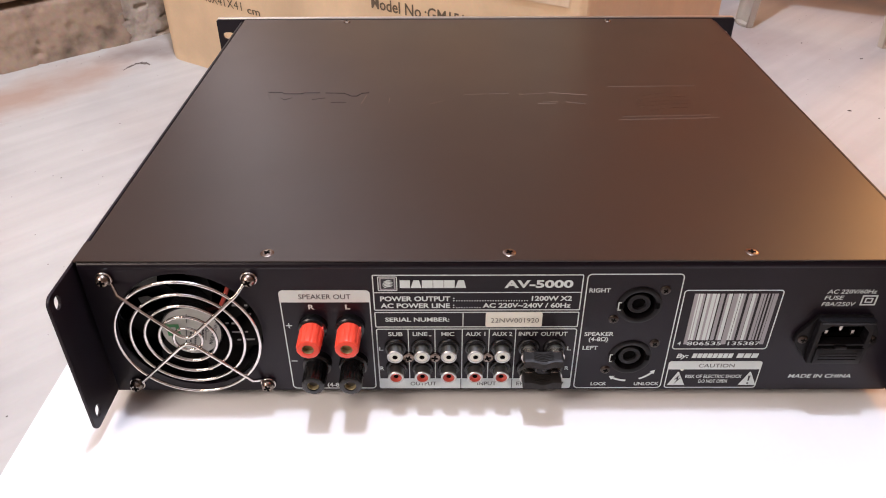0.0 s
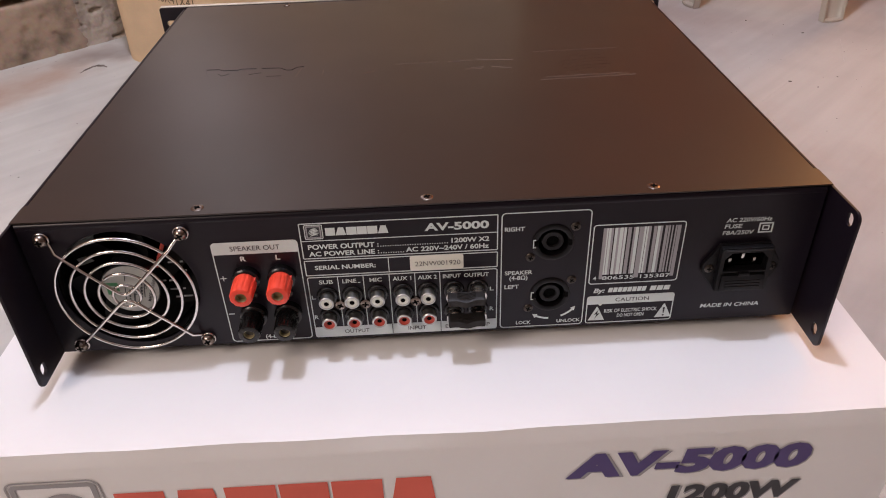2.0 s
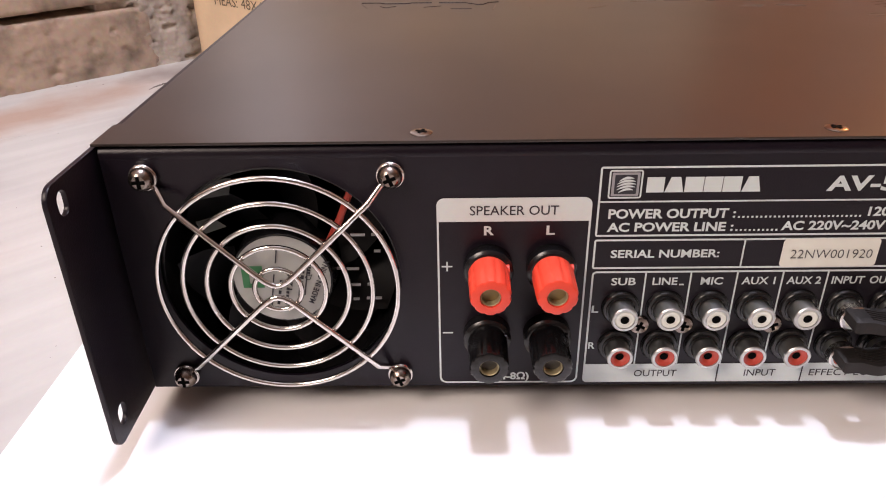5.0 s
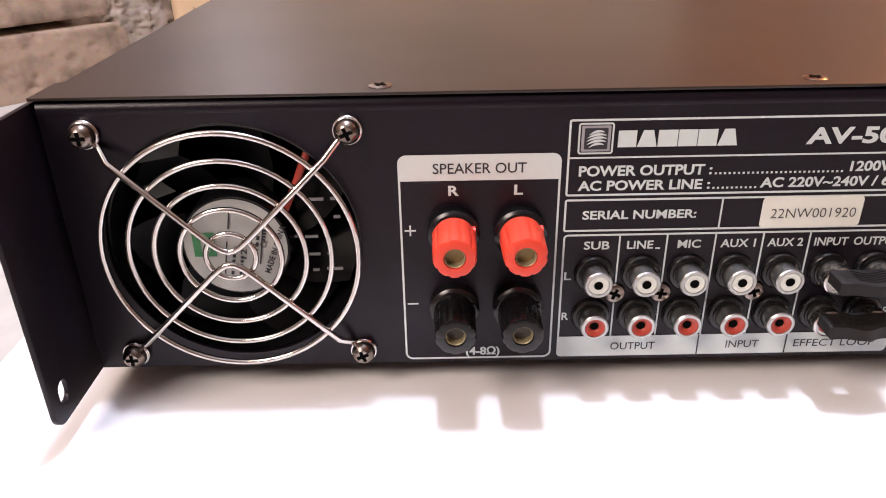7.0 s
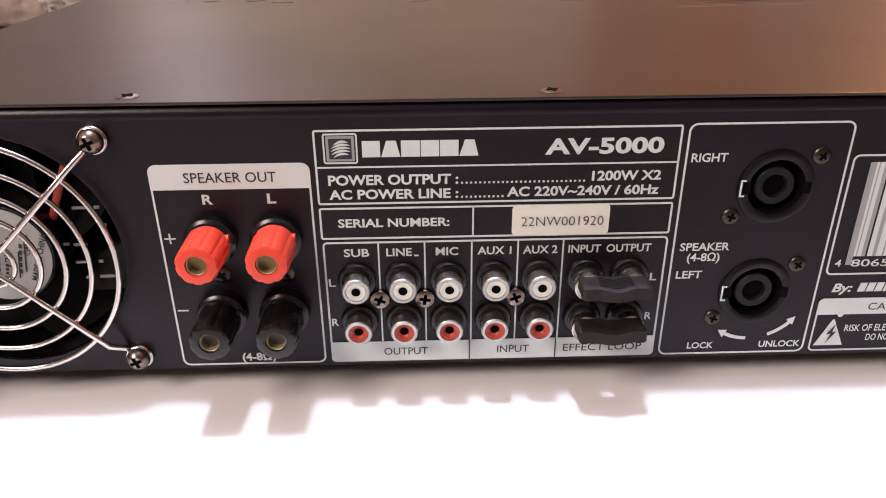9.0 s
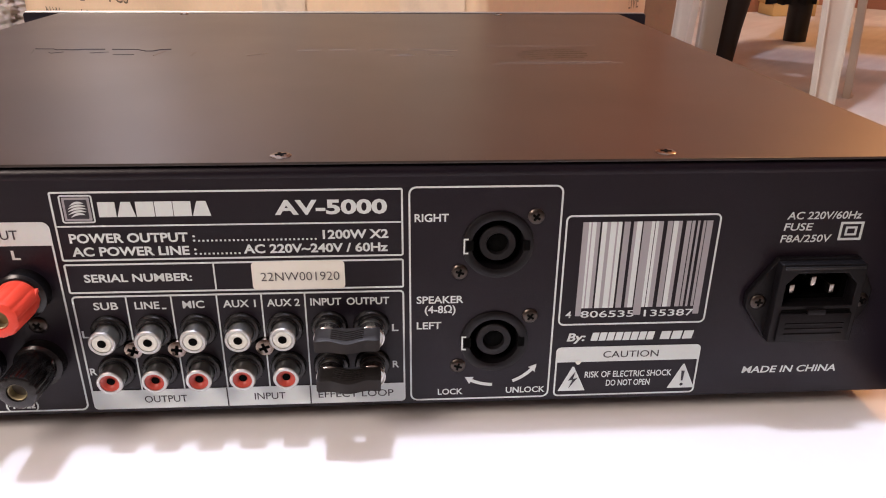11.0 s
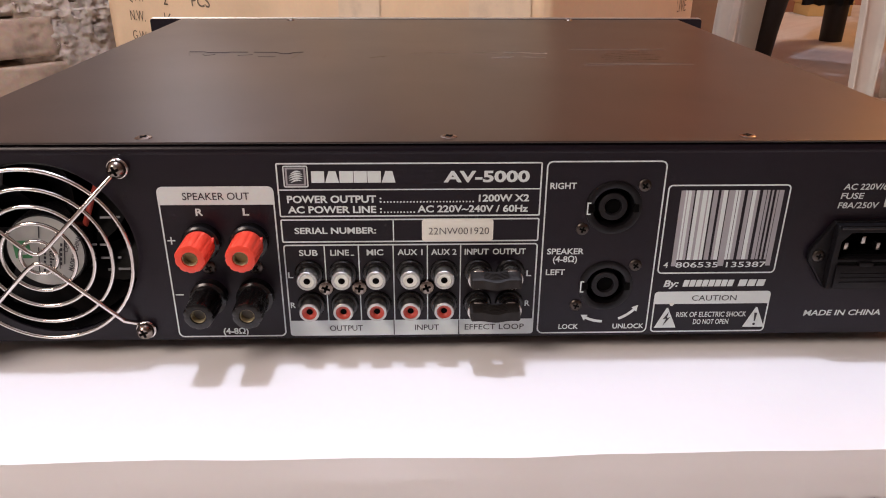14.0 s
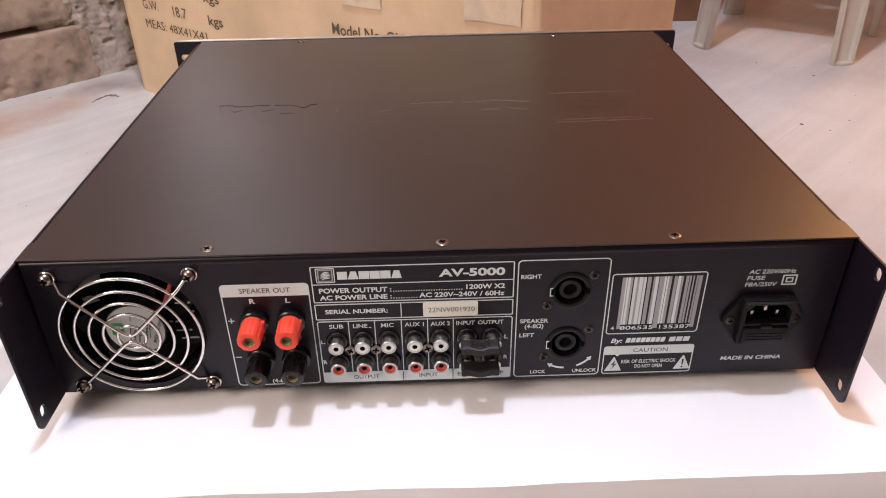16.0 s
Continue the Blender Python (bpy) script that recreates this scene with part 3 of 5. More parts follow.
    part("faceplate", plate(rounded(-0.2440, -0.0890, 0.2358, 0.0010, 0.002), slots, 0.0040, 0.0006), ALUMINIUM, amp, "pale aluminium faceplate", pose(0, 0.3914, TOP, 90, 0, 0))
    foot = lathe([(0, 0), (0.008, 0), (0.0085, 0.004), (0.0095, 0.0085), (0, 0.0085)], 24)
    for x in (-0.180, 0.180):
        for y in (0.022, 0.345):
            part("foot", foot, RUBBER, amp, "round rubber foot", pose(x, y, BOX))
    fan(amp, FU, FV - 0.0007)
    speaker_posts(amp)
    label_block(amp)
    phono_jacks(amp)
    round_sockets(amp)
    barcode_and_caution(amp)
    power_inlet(amp)


def pressed(lid, Z):
    """The pressed emblem and the plain marks beside it, as fine raised ridges."""
    def ridge(*pts, r=0.0003):
        # shade is painted on the left ridges in black, glints on the others in a paler tone
        part("pressed_ridge", tube([(x, y, TOP - r * 0.2) for x, y in pts], r, n=2), BLACK_PAINT if pts[0][0] < -0.1 else RIDGE_GLINT, lid)
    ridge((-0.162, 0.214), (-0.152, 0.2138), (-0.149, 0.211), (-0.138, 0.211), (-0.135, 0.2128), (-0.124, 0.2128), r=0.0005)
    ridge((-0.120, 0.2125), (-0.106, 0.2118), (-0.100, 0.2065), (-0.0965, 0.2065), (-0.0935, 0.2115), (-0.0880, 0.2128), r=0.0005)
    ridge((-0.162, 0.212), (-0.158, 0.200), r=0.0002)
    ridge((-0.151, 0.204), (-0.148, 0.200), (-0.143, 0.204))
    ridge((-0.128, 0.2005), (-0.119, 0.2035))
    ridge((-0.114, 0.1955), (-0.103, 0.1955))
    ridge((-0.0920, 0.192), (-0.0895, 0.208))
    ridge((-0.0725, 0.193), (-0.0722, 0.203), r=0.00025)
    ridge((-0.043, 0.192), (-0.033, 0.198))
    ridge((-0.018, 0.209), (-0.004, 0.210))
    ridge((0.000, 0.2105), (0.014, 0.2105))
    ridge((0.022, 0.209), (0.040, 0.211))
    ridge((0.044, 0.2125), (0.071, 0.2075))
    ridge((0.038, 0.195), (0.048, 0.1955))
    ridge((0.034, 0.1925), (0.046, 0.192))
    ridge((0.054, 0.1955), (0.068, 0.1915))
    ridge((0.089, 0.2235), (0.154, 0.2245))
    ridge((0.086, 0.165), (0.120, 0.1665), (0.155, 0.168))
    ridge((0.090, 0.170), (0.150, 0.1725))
    for me in emblem(0.122, 0.197, 0.021, 0.00012):
        part("pressed_stripe", me, LID_PAINT, lid, "", Z)


def fan(amp, u, v):
    case = part("fan", plate(rounded(-0.040, -0.0415, 0.040, 0.040, 0.004), [circle(0, 0, 0.0378, 48)], 0.020), BLACK_PLASTIC, amp, "black axial fan with a silver hub label", at_rear(u, v, -0.0222))
    hub = lathe([(0.0168, -0.014), (0.0168, 0.0), (0.0162, 0.001), (0, 0.001)], 40)
    part("hub", hub, BLACK_PLASTIC, case, "", at_rear(u, v, -0.0027))
    part("hub_label", plate(circle(0, 0, 0.0156, 40), [], 0.0002), FAN_LABEL, case, "silver round label", at_rear(u, v, -0.0015))
    part("hub_print", plate(rounded(-0.0128, -0.003, -0.0060, 0.0050), [rounded(-0.0105, -0.0015, -0.0080, 0.003)], 0.0001), GREEN, case, "", at_rear(u, v, -0.0011))
    part("hub_lettering", letters("MADE IN CHINA", -0.0085, 0.0085, -0.0012, 0.0008, 0.02), DARK_INK, case, "", at_rear(u + 0.0115, v - 0.0010, -0.0011, 68))
    part("hub_lettering", letters("CE", -0.0013, 0.0013, -0.001, 0.001, 0.0), DARK_INK, case, "", at_rear(u + 0.0085, v + 0.0010, -0.0011, 68))
    part("hub_lettering", letters("12V", -0.003, 0.003, -0.001, 0.001, 0.02), DARK_INK, case, "", at_rear(u + 0.0022, v - 0.001, -0.0011, 82))
    for k, (du, dv, l) in enumerate(((-0.0035, -0.004, 0.012), (0.0045, -0.002, 0.014), (0.0052, -0.0035, 0.009), (0.0078, 0.0, 0.012), (-0.0010, 0.009, 0.006))):
        if k != 1:
            part("print_bar", plate(rounded(-l / 2, -0.0002, l / 2, 0.0002), [], 0.0001), DARK_INK, case, "", at_rear(u + du, v + dv, -0.0011, 80))
    for du, dv, l in ((-0.0012, -0.0045, 0.010), (0.0010, -0.0060, 0.007), (0.0062, -0.0010, 0.011), (0.0092, 0.0045, 0.005)):
        for k in range(5):
            x = -l / 2 + l * k / 5
            part("print_mark", plate(rounded(x, -0.00045, x + l * 0.13, 0.00045), [], 0.0001), DARK_INK, case, "", at_rear(u + du, v + dv, -0.0011, 78))
    # seven twisted blades
    bm = bmesh.new()
    grid = []
    for a in range(5):
        row = []
        for b in range(5):
            r = 0.018 + (0.0365 - 0.018) * a / 4
            ang = radians(38) * (b / 4) + radians(6 * a)
            row.append(bm.verts.new((r * math.cos(ang), r * math.sin(ang), -0.001 - 0.010 * (b / 4) ** 1.2)))
        grid.append(row)
    for a in range(4):
        for b in range(4):
            bm.faces.new((grid[a][b], grid[a + 1][b], grid[a + 1][b + 1], grid[a][b + 1]))
    blade = from_bm(bm)
    for i in range(7):
        part("blade", blade, BLADE_PLASTIC, case, "", at_rear(u, v, -0.0085, 360 / 7 * i))
    part("red_lead", tube([tuple(at_rear(u, v, -0.009) @ Vector(c)) for c in ((0.0105, 0.0015, -0.004), (0.0146, 0.009, -0.001), (0.0190, 0.018, 0.001), (0.0228, 0.027, 0.0), (0.0262, 0.033, -0.004))], 0.0012), RED_INSERT, case, "thin red wire")
    # pale dashes inside the fan, set just before the blades to fit the camera's view
    for du, dv, wide in ((24.4, 12.5, 4.6), (29.6, 12.6, 1.6), (30.4, 6.6, 2.0), (17.6, 0.2, 1.6), (22.0, 0.0, 4.0), (21.8, -6.1, 4.8), (27.2, -6.0, 1.4), (22.4, -11.7, 2.0), (28.4, -11.4, 5.0)):
        part("pale_dash", box(-wide * MM / 2, -0.0004, 0.0, wide * MM / 2, 0.0004, 0.0006), DASH_GREY, case, "pale dash inside the fan", at_rear(u + du * MM, v + dv * MM, -0.0080))
    # patches of a dull board, placed before the blades to fit the camera's view
    for corners in (((-27.0, 25.0), (-15.0, 27.0), (-13.5, 32.6), (-24.0, 31.0)), ((-25.5, 13.0), (-17.5, 15.8), (-21.5, 19.0), (-27.0, 17.5))):
        part("inner_board", plate([(x * MM, y * MM) for x, y in corners], [], 0.0004), DULL_BOARD, case, "dull grey-green board inside", at_rear(u, v, -0.0082))
    # chrome finger guard
    guard = part("fan_guard", tube([tuple(at_rear(u, v, 0.0050) @ Vector((0.0378 * math.cos(a), 0.0378 * math.sin(a), 0))) for a in np.linspace(0, 2 * math.pi, 72, endpoint=False)], 0.0009, True), CHROME, amp, "chrome wire fan guard of rings")
    for r in (0.0298, 0.0224, 0.0150, 0.0074):
        part("ring", tube([tuple(at_rear(u, v, 0.0050) @ Vector((r * math.cos(a), r * math.sin(a), 0))) for a in np.linspace(0, 2 * math.pi, 64, endpoint=False)], 0.00085, True), CHROME, guard)
    H = 0.0367
    washer = lathe([(0.0015, 0), (0.0042, 0), (0.0043, 0.0003), (0.0041, 0.0006), (0.0015, 0.0006)], 28)
    for s in (1, -1):
        pts = []
        path = [(-H + 0.001, s * (H - 0.001), 0.0010), (-0.0334, s * 0.0332, 0.0014), (-0.0300, s * 0.0296, 0.0058), (-0.0060, s * 0.0058, 0.0064), (-0.0035, s * 0.0036, 0.0064),
                (-0.0015, s * 0.0024, 0.0064), (0.0, s * 0.0021, 0.0064), (0.0015, s * 0.0024, 0.0064), (0.0035, s * 0.0036, 0.0064), (0.0060, s * 0.0058, 0.0064),
                (0.0300, s * 0.0296, 0.0058), (0.0334, s * 0.0332, 0.0014), (H - 0.001, s * (H - 0.001), 0.0010)]
        part("arm", tube([tuple(at_rear(u, v) @ Vector(p)) for p in path], 0.0010), CHROME, guard)
        for x in (-H, H):
            part("eyelet", tube([tuple(at_rear(u + x, v + s * H, 0.0010) @ Vector((0.0033 * math.cos(a), 0.0033 * math.sin(a), 0))) for a in np.linspace(0, 2 * math.pi, 20, endpoint=False)], 0.0009, True), CHROME, guard)
            part("washer", washer, CHROME, amp, "", at_rear(u + x, v + s * H, 0.0010))
            screw(amp, at_rear(u + x, v + s * H, 0.0016), 0.0037, 0.0034, 12 + 300 * x)


def ink(parent, name, me, mat=None, w=0.00015, label=""):
    return part(name, me, mat or INK, parent, label, REAR @ pose(0, 0, w))


def frame_line(parent, u0, v0, u1, v1, r, wide=0.0006, corners="abcd"):
    u0, v0, u1, v1, r = mm(u0, v0, u1, v1, r)
    ink(parent, "printed_frame", plate(rounded(u0, v0, u1, v1, r, corners), [rounded(u0 + wide, v0 + wide, u1 - wide, v1 - wide, max(r - wide, 0.0002), corners)], 0.0001))


def words(parent, text, u0, u1, v0, v1, bold=0.03, slant=0.0, mat=None, w=0.00015):
    u0, u1, v0, v1 = mm(u0, u1, v0, v1)
    return ink(parent, "lettering", letters(text, u0, u1, v0, v1, bold, slant), mat, w)


def stroke(parent, u0, v0, u1, v1, wide=0.5, mat=None, w=0.00015):
    u0, v0, u1, v1 = mm(u0, v0, u1, v1)
    d = Vector((u1 - u0, v1 - v0))
    n = Vector((-d.y, d.x)).normalized() * wide * MM / 2
    return ink(parent, "printed_line", plate([(u0 + n.x, v0 + n.y), (u0 - n.x, v0 - n.y), (u1 - n.x, v1 - n.y), (u1 + n.x, v1 + n.y)], [], 0.0001), mat, w)


def bar(parent, u0, v0, u1, v1, r=0.0, corners="abcd", mat=None, w=0.00015, name="printed_bar"):
    u0, v0, u1, v1, r = mm(u0, v0, u1, v1, r)
    return ink(parent, name, plate(rounded(u0, v0, u1, v1, r, corners), [], 0.0001), mat, w)


def speaker_posts(amp):
    frame_line(amp, -118.3, -88.3, -71.2, -18.3, 2.5)
    bar(amp, -118.3, -26.2, -71.2, -18.3, 2.5, "cd", w=0.0002)
    words(amp, "SPEAKER OUT", -108.2, -81.2, -24.0, -20.7, 0.005, mat=DARK_INK, w=0.0004)
    words(amp, "R", -103.8, -100.7, -31.0, -27.6, 0.03)
    words(amp, "L", -84.6, -82.0, -31.0, -27.6, 0.03)
    stroke(amp, -117.0, -42.0, -113.6, -42.0)
    stroke(amp, -115.3, -43.7, -115.3, -40.3)
    stroke(amp, -117.0, -67.3, -113.6, -67.3)
    words(amp, "(4-8Ω)", -98.8, -87.8, -87.0, -83.8, 0.03)

    def flutes(a, k):
        return 1 - 0.055 * max(0, math.cos(10 * a)) ** 2 * (1 if 1 < k < 7 else 0)
    collar = lathe([(0, 0), (0.0078, 0), (0.0078, 0.0042), (0.0070, 0.0050), (0.0066, 0.0052), (0, 0.0052)], 40)
    cap = lathe([(0, 0.0052), (0.0062, 0.0052), (0.0065, 0.0062), (0.0064, 0.0110), (0.0062, 0.0184), (0.0059, 0.0192), (0.0054, 0.0195), (0.0032, 0.0195), (0.0031, 0.0188), (0.0031, 0.0150), (0, 0.0150)], 80, flutes)
    ferrule = lathe([(0.0027, 0.0150), (0.0027, 0.0188), (0.0029, 0.0190), (0.0031, 0.0188), (0.0031, 0.0160)], 28)
    stub = lathe([(0, 0), (0.0021, 0), (0.0021, 0.0010), (0.0011, 0.0011), (0.0011, 0.0004), (0, 0.0004)], 20)
    core = lathe([(0.0027, 0.0164), (0, 0.0162)], 20)
    for v, mat, label in ((-41.9, RED_PLASTIC, "red fluted binding post cap"), (-67.6, BLACK_PLASTIC, "black fluted binding post cap")):
        for u in (-102.4, -82.7):
            m = at_rear(u * MM, v * MM)
            c = part("binding_post", collar, BLACK_PLASTIC, amp, label.replace(" cap", ""), m)
            part("cap", cap, mat, c, label, m)
            part("ferrule", ferrule, LINING, c, "dull brass lining", m)
            # the end of the cross peg shows beside the cap
            part("peg_end", stub, mat, c, "", m @ pose(0.0053, 0.0012, 0.0052, 0, 90, 0))
            part("core", core, BRASS if mat is RED_PLASTIC else GREY_CORE, c, "", m)
    for u in (-101.3, -81.6):
        screw(amp, at_rear(u * MM, -54.4 * MM), 0.0030, 0.0012, 40 + u, DARK_SCREW)


def label_block(amp):
    frame_line(amp, -69.6, -31.8, 37.8, -8.6, 0.8)
    stroke(amp, -69.6, -20.0, 37.8, -20.0)
    frame_line(amp, -69.6, -43.3, 37.8, -32.8, 0.8)
    stroke(amp, -23.1, -43.3, -23.1, -32.8)
    # emblem
    frame_line(amp, -66.9, -18.9, -56.9, -9.7, 0.8, 0.0005)
    bar(amp, -66.0, -18.1, -57.8, -10.5, 0.3, mat=BAR_INK)
    bar(amp, -65.2, -17.4, -58.6, -11.2, 0.3, mat=DARK_INK, w=0.0003)
    for me in emblem(-0.0619, -0.0143, 0.0030, 0.0001):
        ink(amp, "emblem_stripe", me, INK, 0.0005)
    # six blocks in the place of the maker's name
    u = -55.6
    for wide, top in ((5.2, 0), (5.6, 1), (5.5, 0), (5.3, 0), (5.4, 0), (5.6, 1)):
        a, b = u * MM, (u + wide) * MM
        ink(amp, "brand_block", plate([(a, -0.0170), (b, -0.0170), (b - 0.0012 * top, -0.0121), (a + 0.0016 * top, -0.0121)], [], 0.0001))
        u += wide + 0.25
    words(amp, "AV-5000", -2.2, 32.8, -17.1, -11.9, 0.035)
    words(amp, "POWER OUTPUT :", -66.1, -27.6, -25.7, -22.3, 0.03)
    words(amp, "AC POWER LINE :", -66.1, -27.6, -30.2, -26.9, 0.03)
    words(amp, "1200W X2", 12.2, 33.0, -25.5, -22.2, 0.03)
    words(amp, "AC 220V~240V / 60Hz", -13.0, 32.8, -30.1, -26.8, 0.03)
    dots = [plate(rounded(u * MM - 0.0003, -0.0257, u * MM + 0.0003, -0.0251), [], 0.0001) for u in np.arange(-26.5, 11.0, 1.35)]
    ink(amp, "printed_dots", join(dots))
    dots = [plate(rounded(u * MM - 0.0003, -0.0302, u * MM + 0.0003, -0.0296), [], 0.0001) for u in np.arange(-26.5, -14.0, 1.35)]
    ink(amp, "printed_dots", join(dots))
    words(amp, "SERIAL NUMBER:", -64.1, -30.3, -39.4, -36.4, 0.025)
    bar(amp, -11.2, -43.0, 18.6, -33.0, 1.4, mat=STICKER, w=0.0003, name="serial_sticker")
    words(amp, "22NW001920", -8.4, 16.8, -39.8, -36.6, -0.008, mat=STAMP_INK, w=0.0006)


def link_edge(x):
    """How far a link plug stands out: full in the middle, drawn in beside it."""
    k = abs(x) / 0.0104
    return 0.0085 + 0.0007 * math.cos(min(k / 0.62, 1) * math.pi) + 0.0003 * max(0, (k - 0.7) / 0.3)


def link_top(x, y):
    """The upper face, hollowed in the middle."""
    k = min(1, abs(x) / 0.0060)
    return 0.0045 - 0.0005 * (0.5 + 0.5 * math.cos(k * math.pi))


def link_body():
    bm = bmesh.new()
    nx, ny = 28, 6
    top, low = [], []
    for i in range(nx + 1):
        x = -0.0104 + 0.0208 * i / nx
        side = 1 - max(0, (abs(x) - 0.0096) / 0.0008) * 0.06
        top.append([bm.verts.new((x, link_edge(x) * side * j / ny, link_top(x, 0) - (0.0005 if i in (0, nx) or j == ny else 0))) for j in range(ny + 1)])
        low.append([bm.verts.new((x, (link_edge(x) * side + (0.0004 if j == ny else 0)) * j / ny, 0.0002 if 0 < i < nx else 0.0006)) for j in range(ny + 1)])
    for i in range(nx):
        for j in range(ny):
            bm.faces.new((top[i][j], top[i + 1][j], top[i + 1][j + 1], top[i][j + 1]))
            bm.faces.new((low[i][j], low[i][j + 1], low[i + 1][j + 1], low[i + 1][j]))
        bm.faces.new((top[i][ny], top[i + 1][ny], low[i + 1][ny], low[i][ny]))
        bm.faces.new((top[i][0], low[i][0], low[i + 1][0], top[i + 1][0]))
    for i in (0, nx):
        for j in range(ny):
            bm.faces.new((top[i][j], top[i][j + 1], low[i][j + 1], low[i][j]))
    return from_bm(bm, angle=40)


def phono_jacks(amp):
    frame_line(amp, -69.4, -88.2, 37.8, -44.2, 1.5)
    bar(amp, -69.4, -88.2, 37.8, -80.6, 1.5, "ab", w=0.0002)
    for u in (-52.3, -38.0, -9.0):
        stroke(amp, u, -80.6, u, -44.4)
    for u in (-23.4, 5.1):
        stroke(amp, u, -80.6, u, -44.4)
        stroke(amp, u - 0.4, -88.0, u - 0.4, -80.7, 0.4, DARK_INK, 0.0004)
    for text, u0, u1 in (("SUB", -63.0, -55.2), ("LINE", -49.9, -42.0), ("MIC", -34.6, -27.6), ("AUX 1", -21.6, -11.0), ("AUX 2", -7.4, 3.4), ("INPUT", 6.8, 17.0), ("OUTPUT", 18.7, 32.8)):
        words(amp, text, u0, u1, -49.4, -46.5, 0.02)
    bar(amp, -41.3, -49.5, -39.9, -49.0)
    for text, u, v in (("L", -67.3, -58.4), ("R", -67.3, -72.9), ("L", 34.6, -58.4), ("R", 34.6, -72.9)):
        words(amp, text, u - 1.1, u + 1.1, v - 1.4, v + 1.5, 0.02)
    for text, u0, u1 in (("OUTPUT", -52.0, -37.6), ("INPUT", -14.6, -4.0), ("EFFECT LOOP", 7.4, 33.6)):
        words(amp, text, u0, u1, -85.8, -82.9, 0.004, mat=DARK_INK, w=0.0004)
    for u in (-52.5, -38.2, -9.3):
        screw(amp, at_rear(u * MM, -64.4 * MM), 0.0035, 0.0016, 30 + u)
    ring = lathe([(0.0043, 0), (0.0062, 0), (0.0061, 0.0010), (0.0056, 0.0016), (0.0048, 0.0018), (0.0047, 0.0024), (0.0043, 0.0026)], 32)
    sleeve = lathe([(0.0043, 0), (0.0043, 0.0010), (0.0040, 0.0014), (0.0040, 0.0066), (0.0043, 0.0068), (0.0043, 0.0078), (0.0040, 0.0082), (0.0032, 0.0082), (0.0031, 0.0060)], 32)
    insert = lathe([(0.0032, 0.0078), (0.0029, 0.0081), (0.0014, 0.0079), (0.0015, 0.0040), (0, 0.0040)], 28)
    dished = lathe([(0.0032, 0.0078), (0.0027, 0.0077), (0.0016, 0.0071), (0.0013, 0.0066), (0.0013, 0.0040), (0, 0.0040)], 28)
    # black discs across the openings paint the darkness inside
    hole = lathe([(0.0014, 0.00805), (0, 0.00805)], 20)
    deep_hole = lathe([(0.0013, 0.0069), (0, 0.0069)], 20)
    for row, v, mat, colour in (("upper", -57.6, WHITE_INSERT, "white"), ("lower", -72.6, RED_INSERT, "red")):
        for u in (-59.3, -44.9, -30.6, -16.3, -2.0, 12.6, 26.6):
            m = at_rear(u * MM, v * MM)
            j = part("phono_socket", ring, BLACK_PLASTIC, amp, f"phono socket with a {colour} insert", m)
            part("sleeve", sleeve, SLEEVE_METAL, j, "nickel sleeve", m)
            part("insert", dished if mat is RED_INSERT else insert, mat, j, f"{colour} plastic insert", m)
            part("hole", deep_hole if mat is RED_INSERT else hole, SLOT, j, "", m)
    # two black link plugs that bridge the last pairs, waisted, with a ribbed hollow for the finger
    for v in (-57.6, -72.6):
        m = Matrix(((1, 0, 0, 0.0193), (0, -1, 0, -0.0078), (0, 0, 1, TOP + (v - 0.4) * MM), (0, 0, 0, 1)))
        p = part("link_plug", link_body(), LINK_PLASTIC, amp, "black plastic link plug with a ribbed grip", m)
        for k in range(5):
            pts = []
            for i in range(11):
                x = -0.0052 + 0.0104 * i / 10
                y = 0.0022 + 0.00125 * k - 0.0008 * (1 - math.cos(x / 0.0052 * math.pi)) * 0.5 + 0.0002
                pts.append(tuple(m @ Vector((x, y, link_top(x, y) + 0.00008))))
            part("grip_ridge", tube(pts, 0.00026, n=1), LINK_PLASTIC, p)
        for x in (0.0126, 0.0266):
            part("plug_skirt", lathe([(0.0046, 0), (0.0046, 0.0030), (0.0041, 0.0034)], 28), NICKEL, p, "", at_rear(x, v * MM, 0.0052))


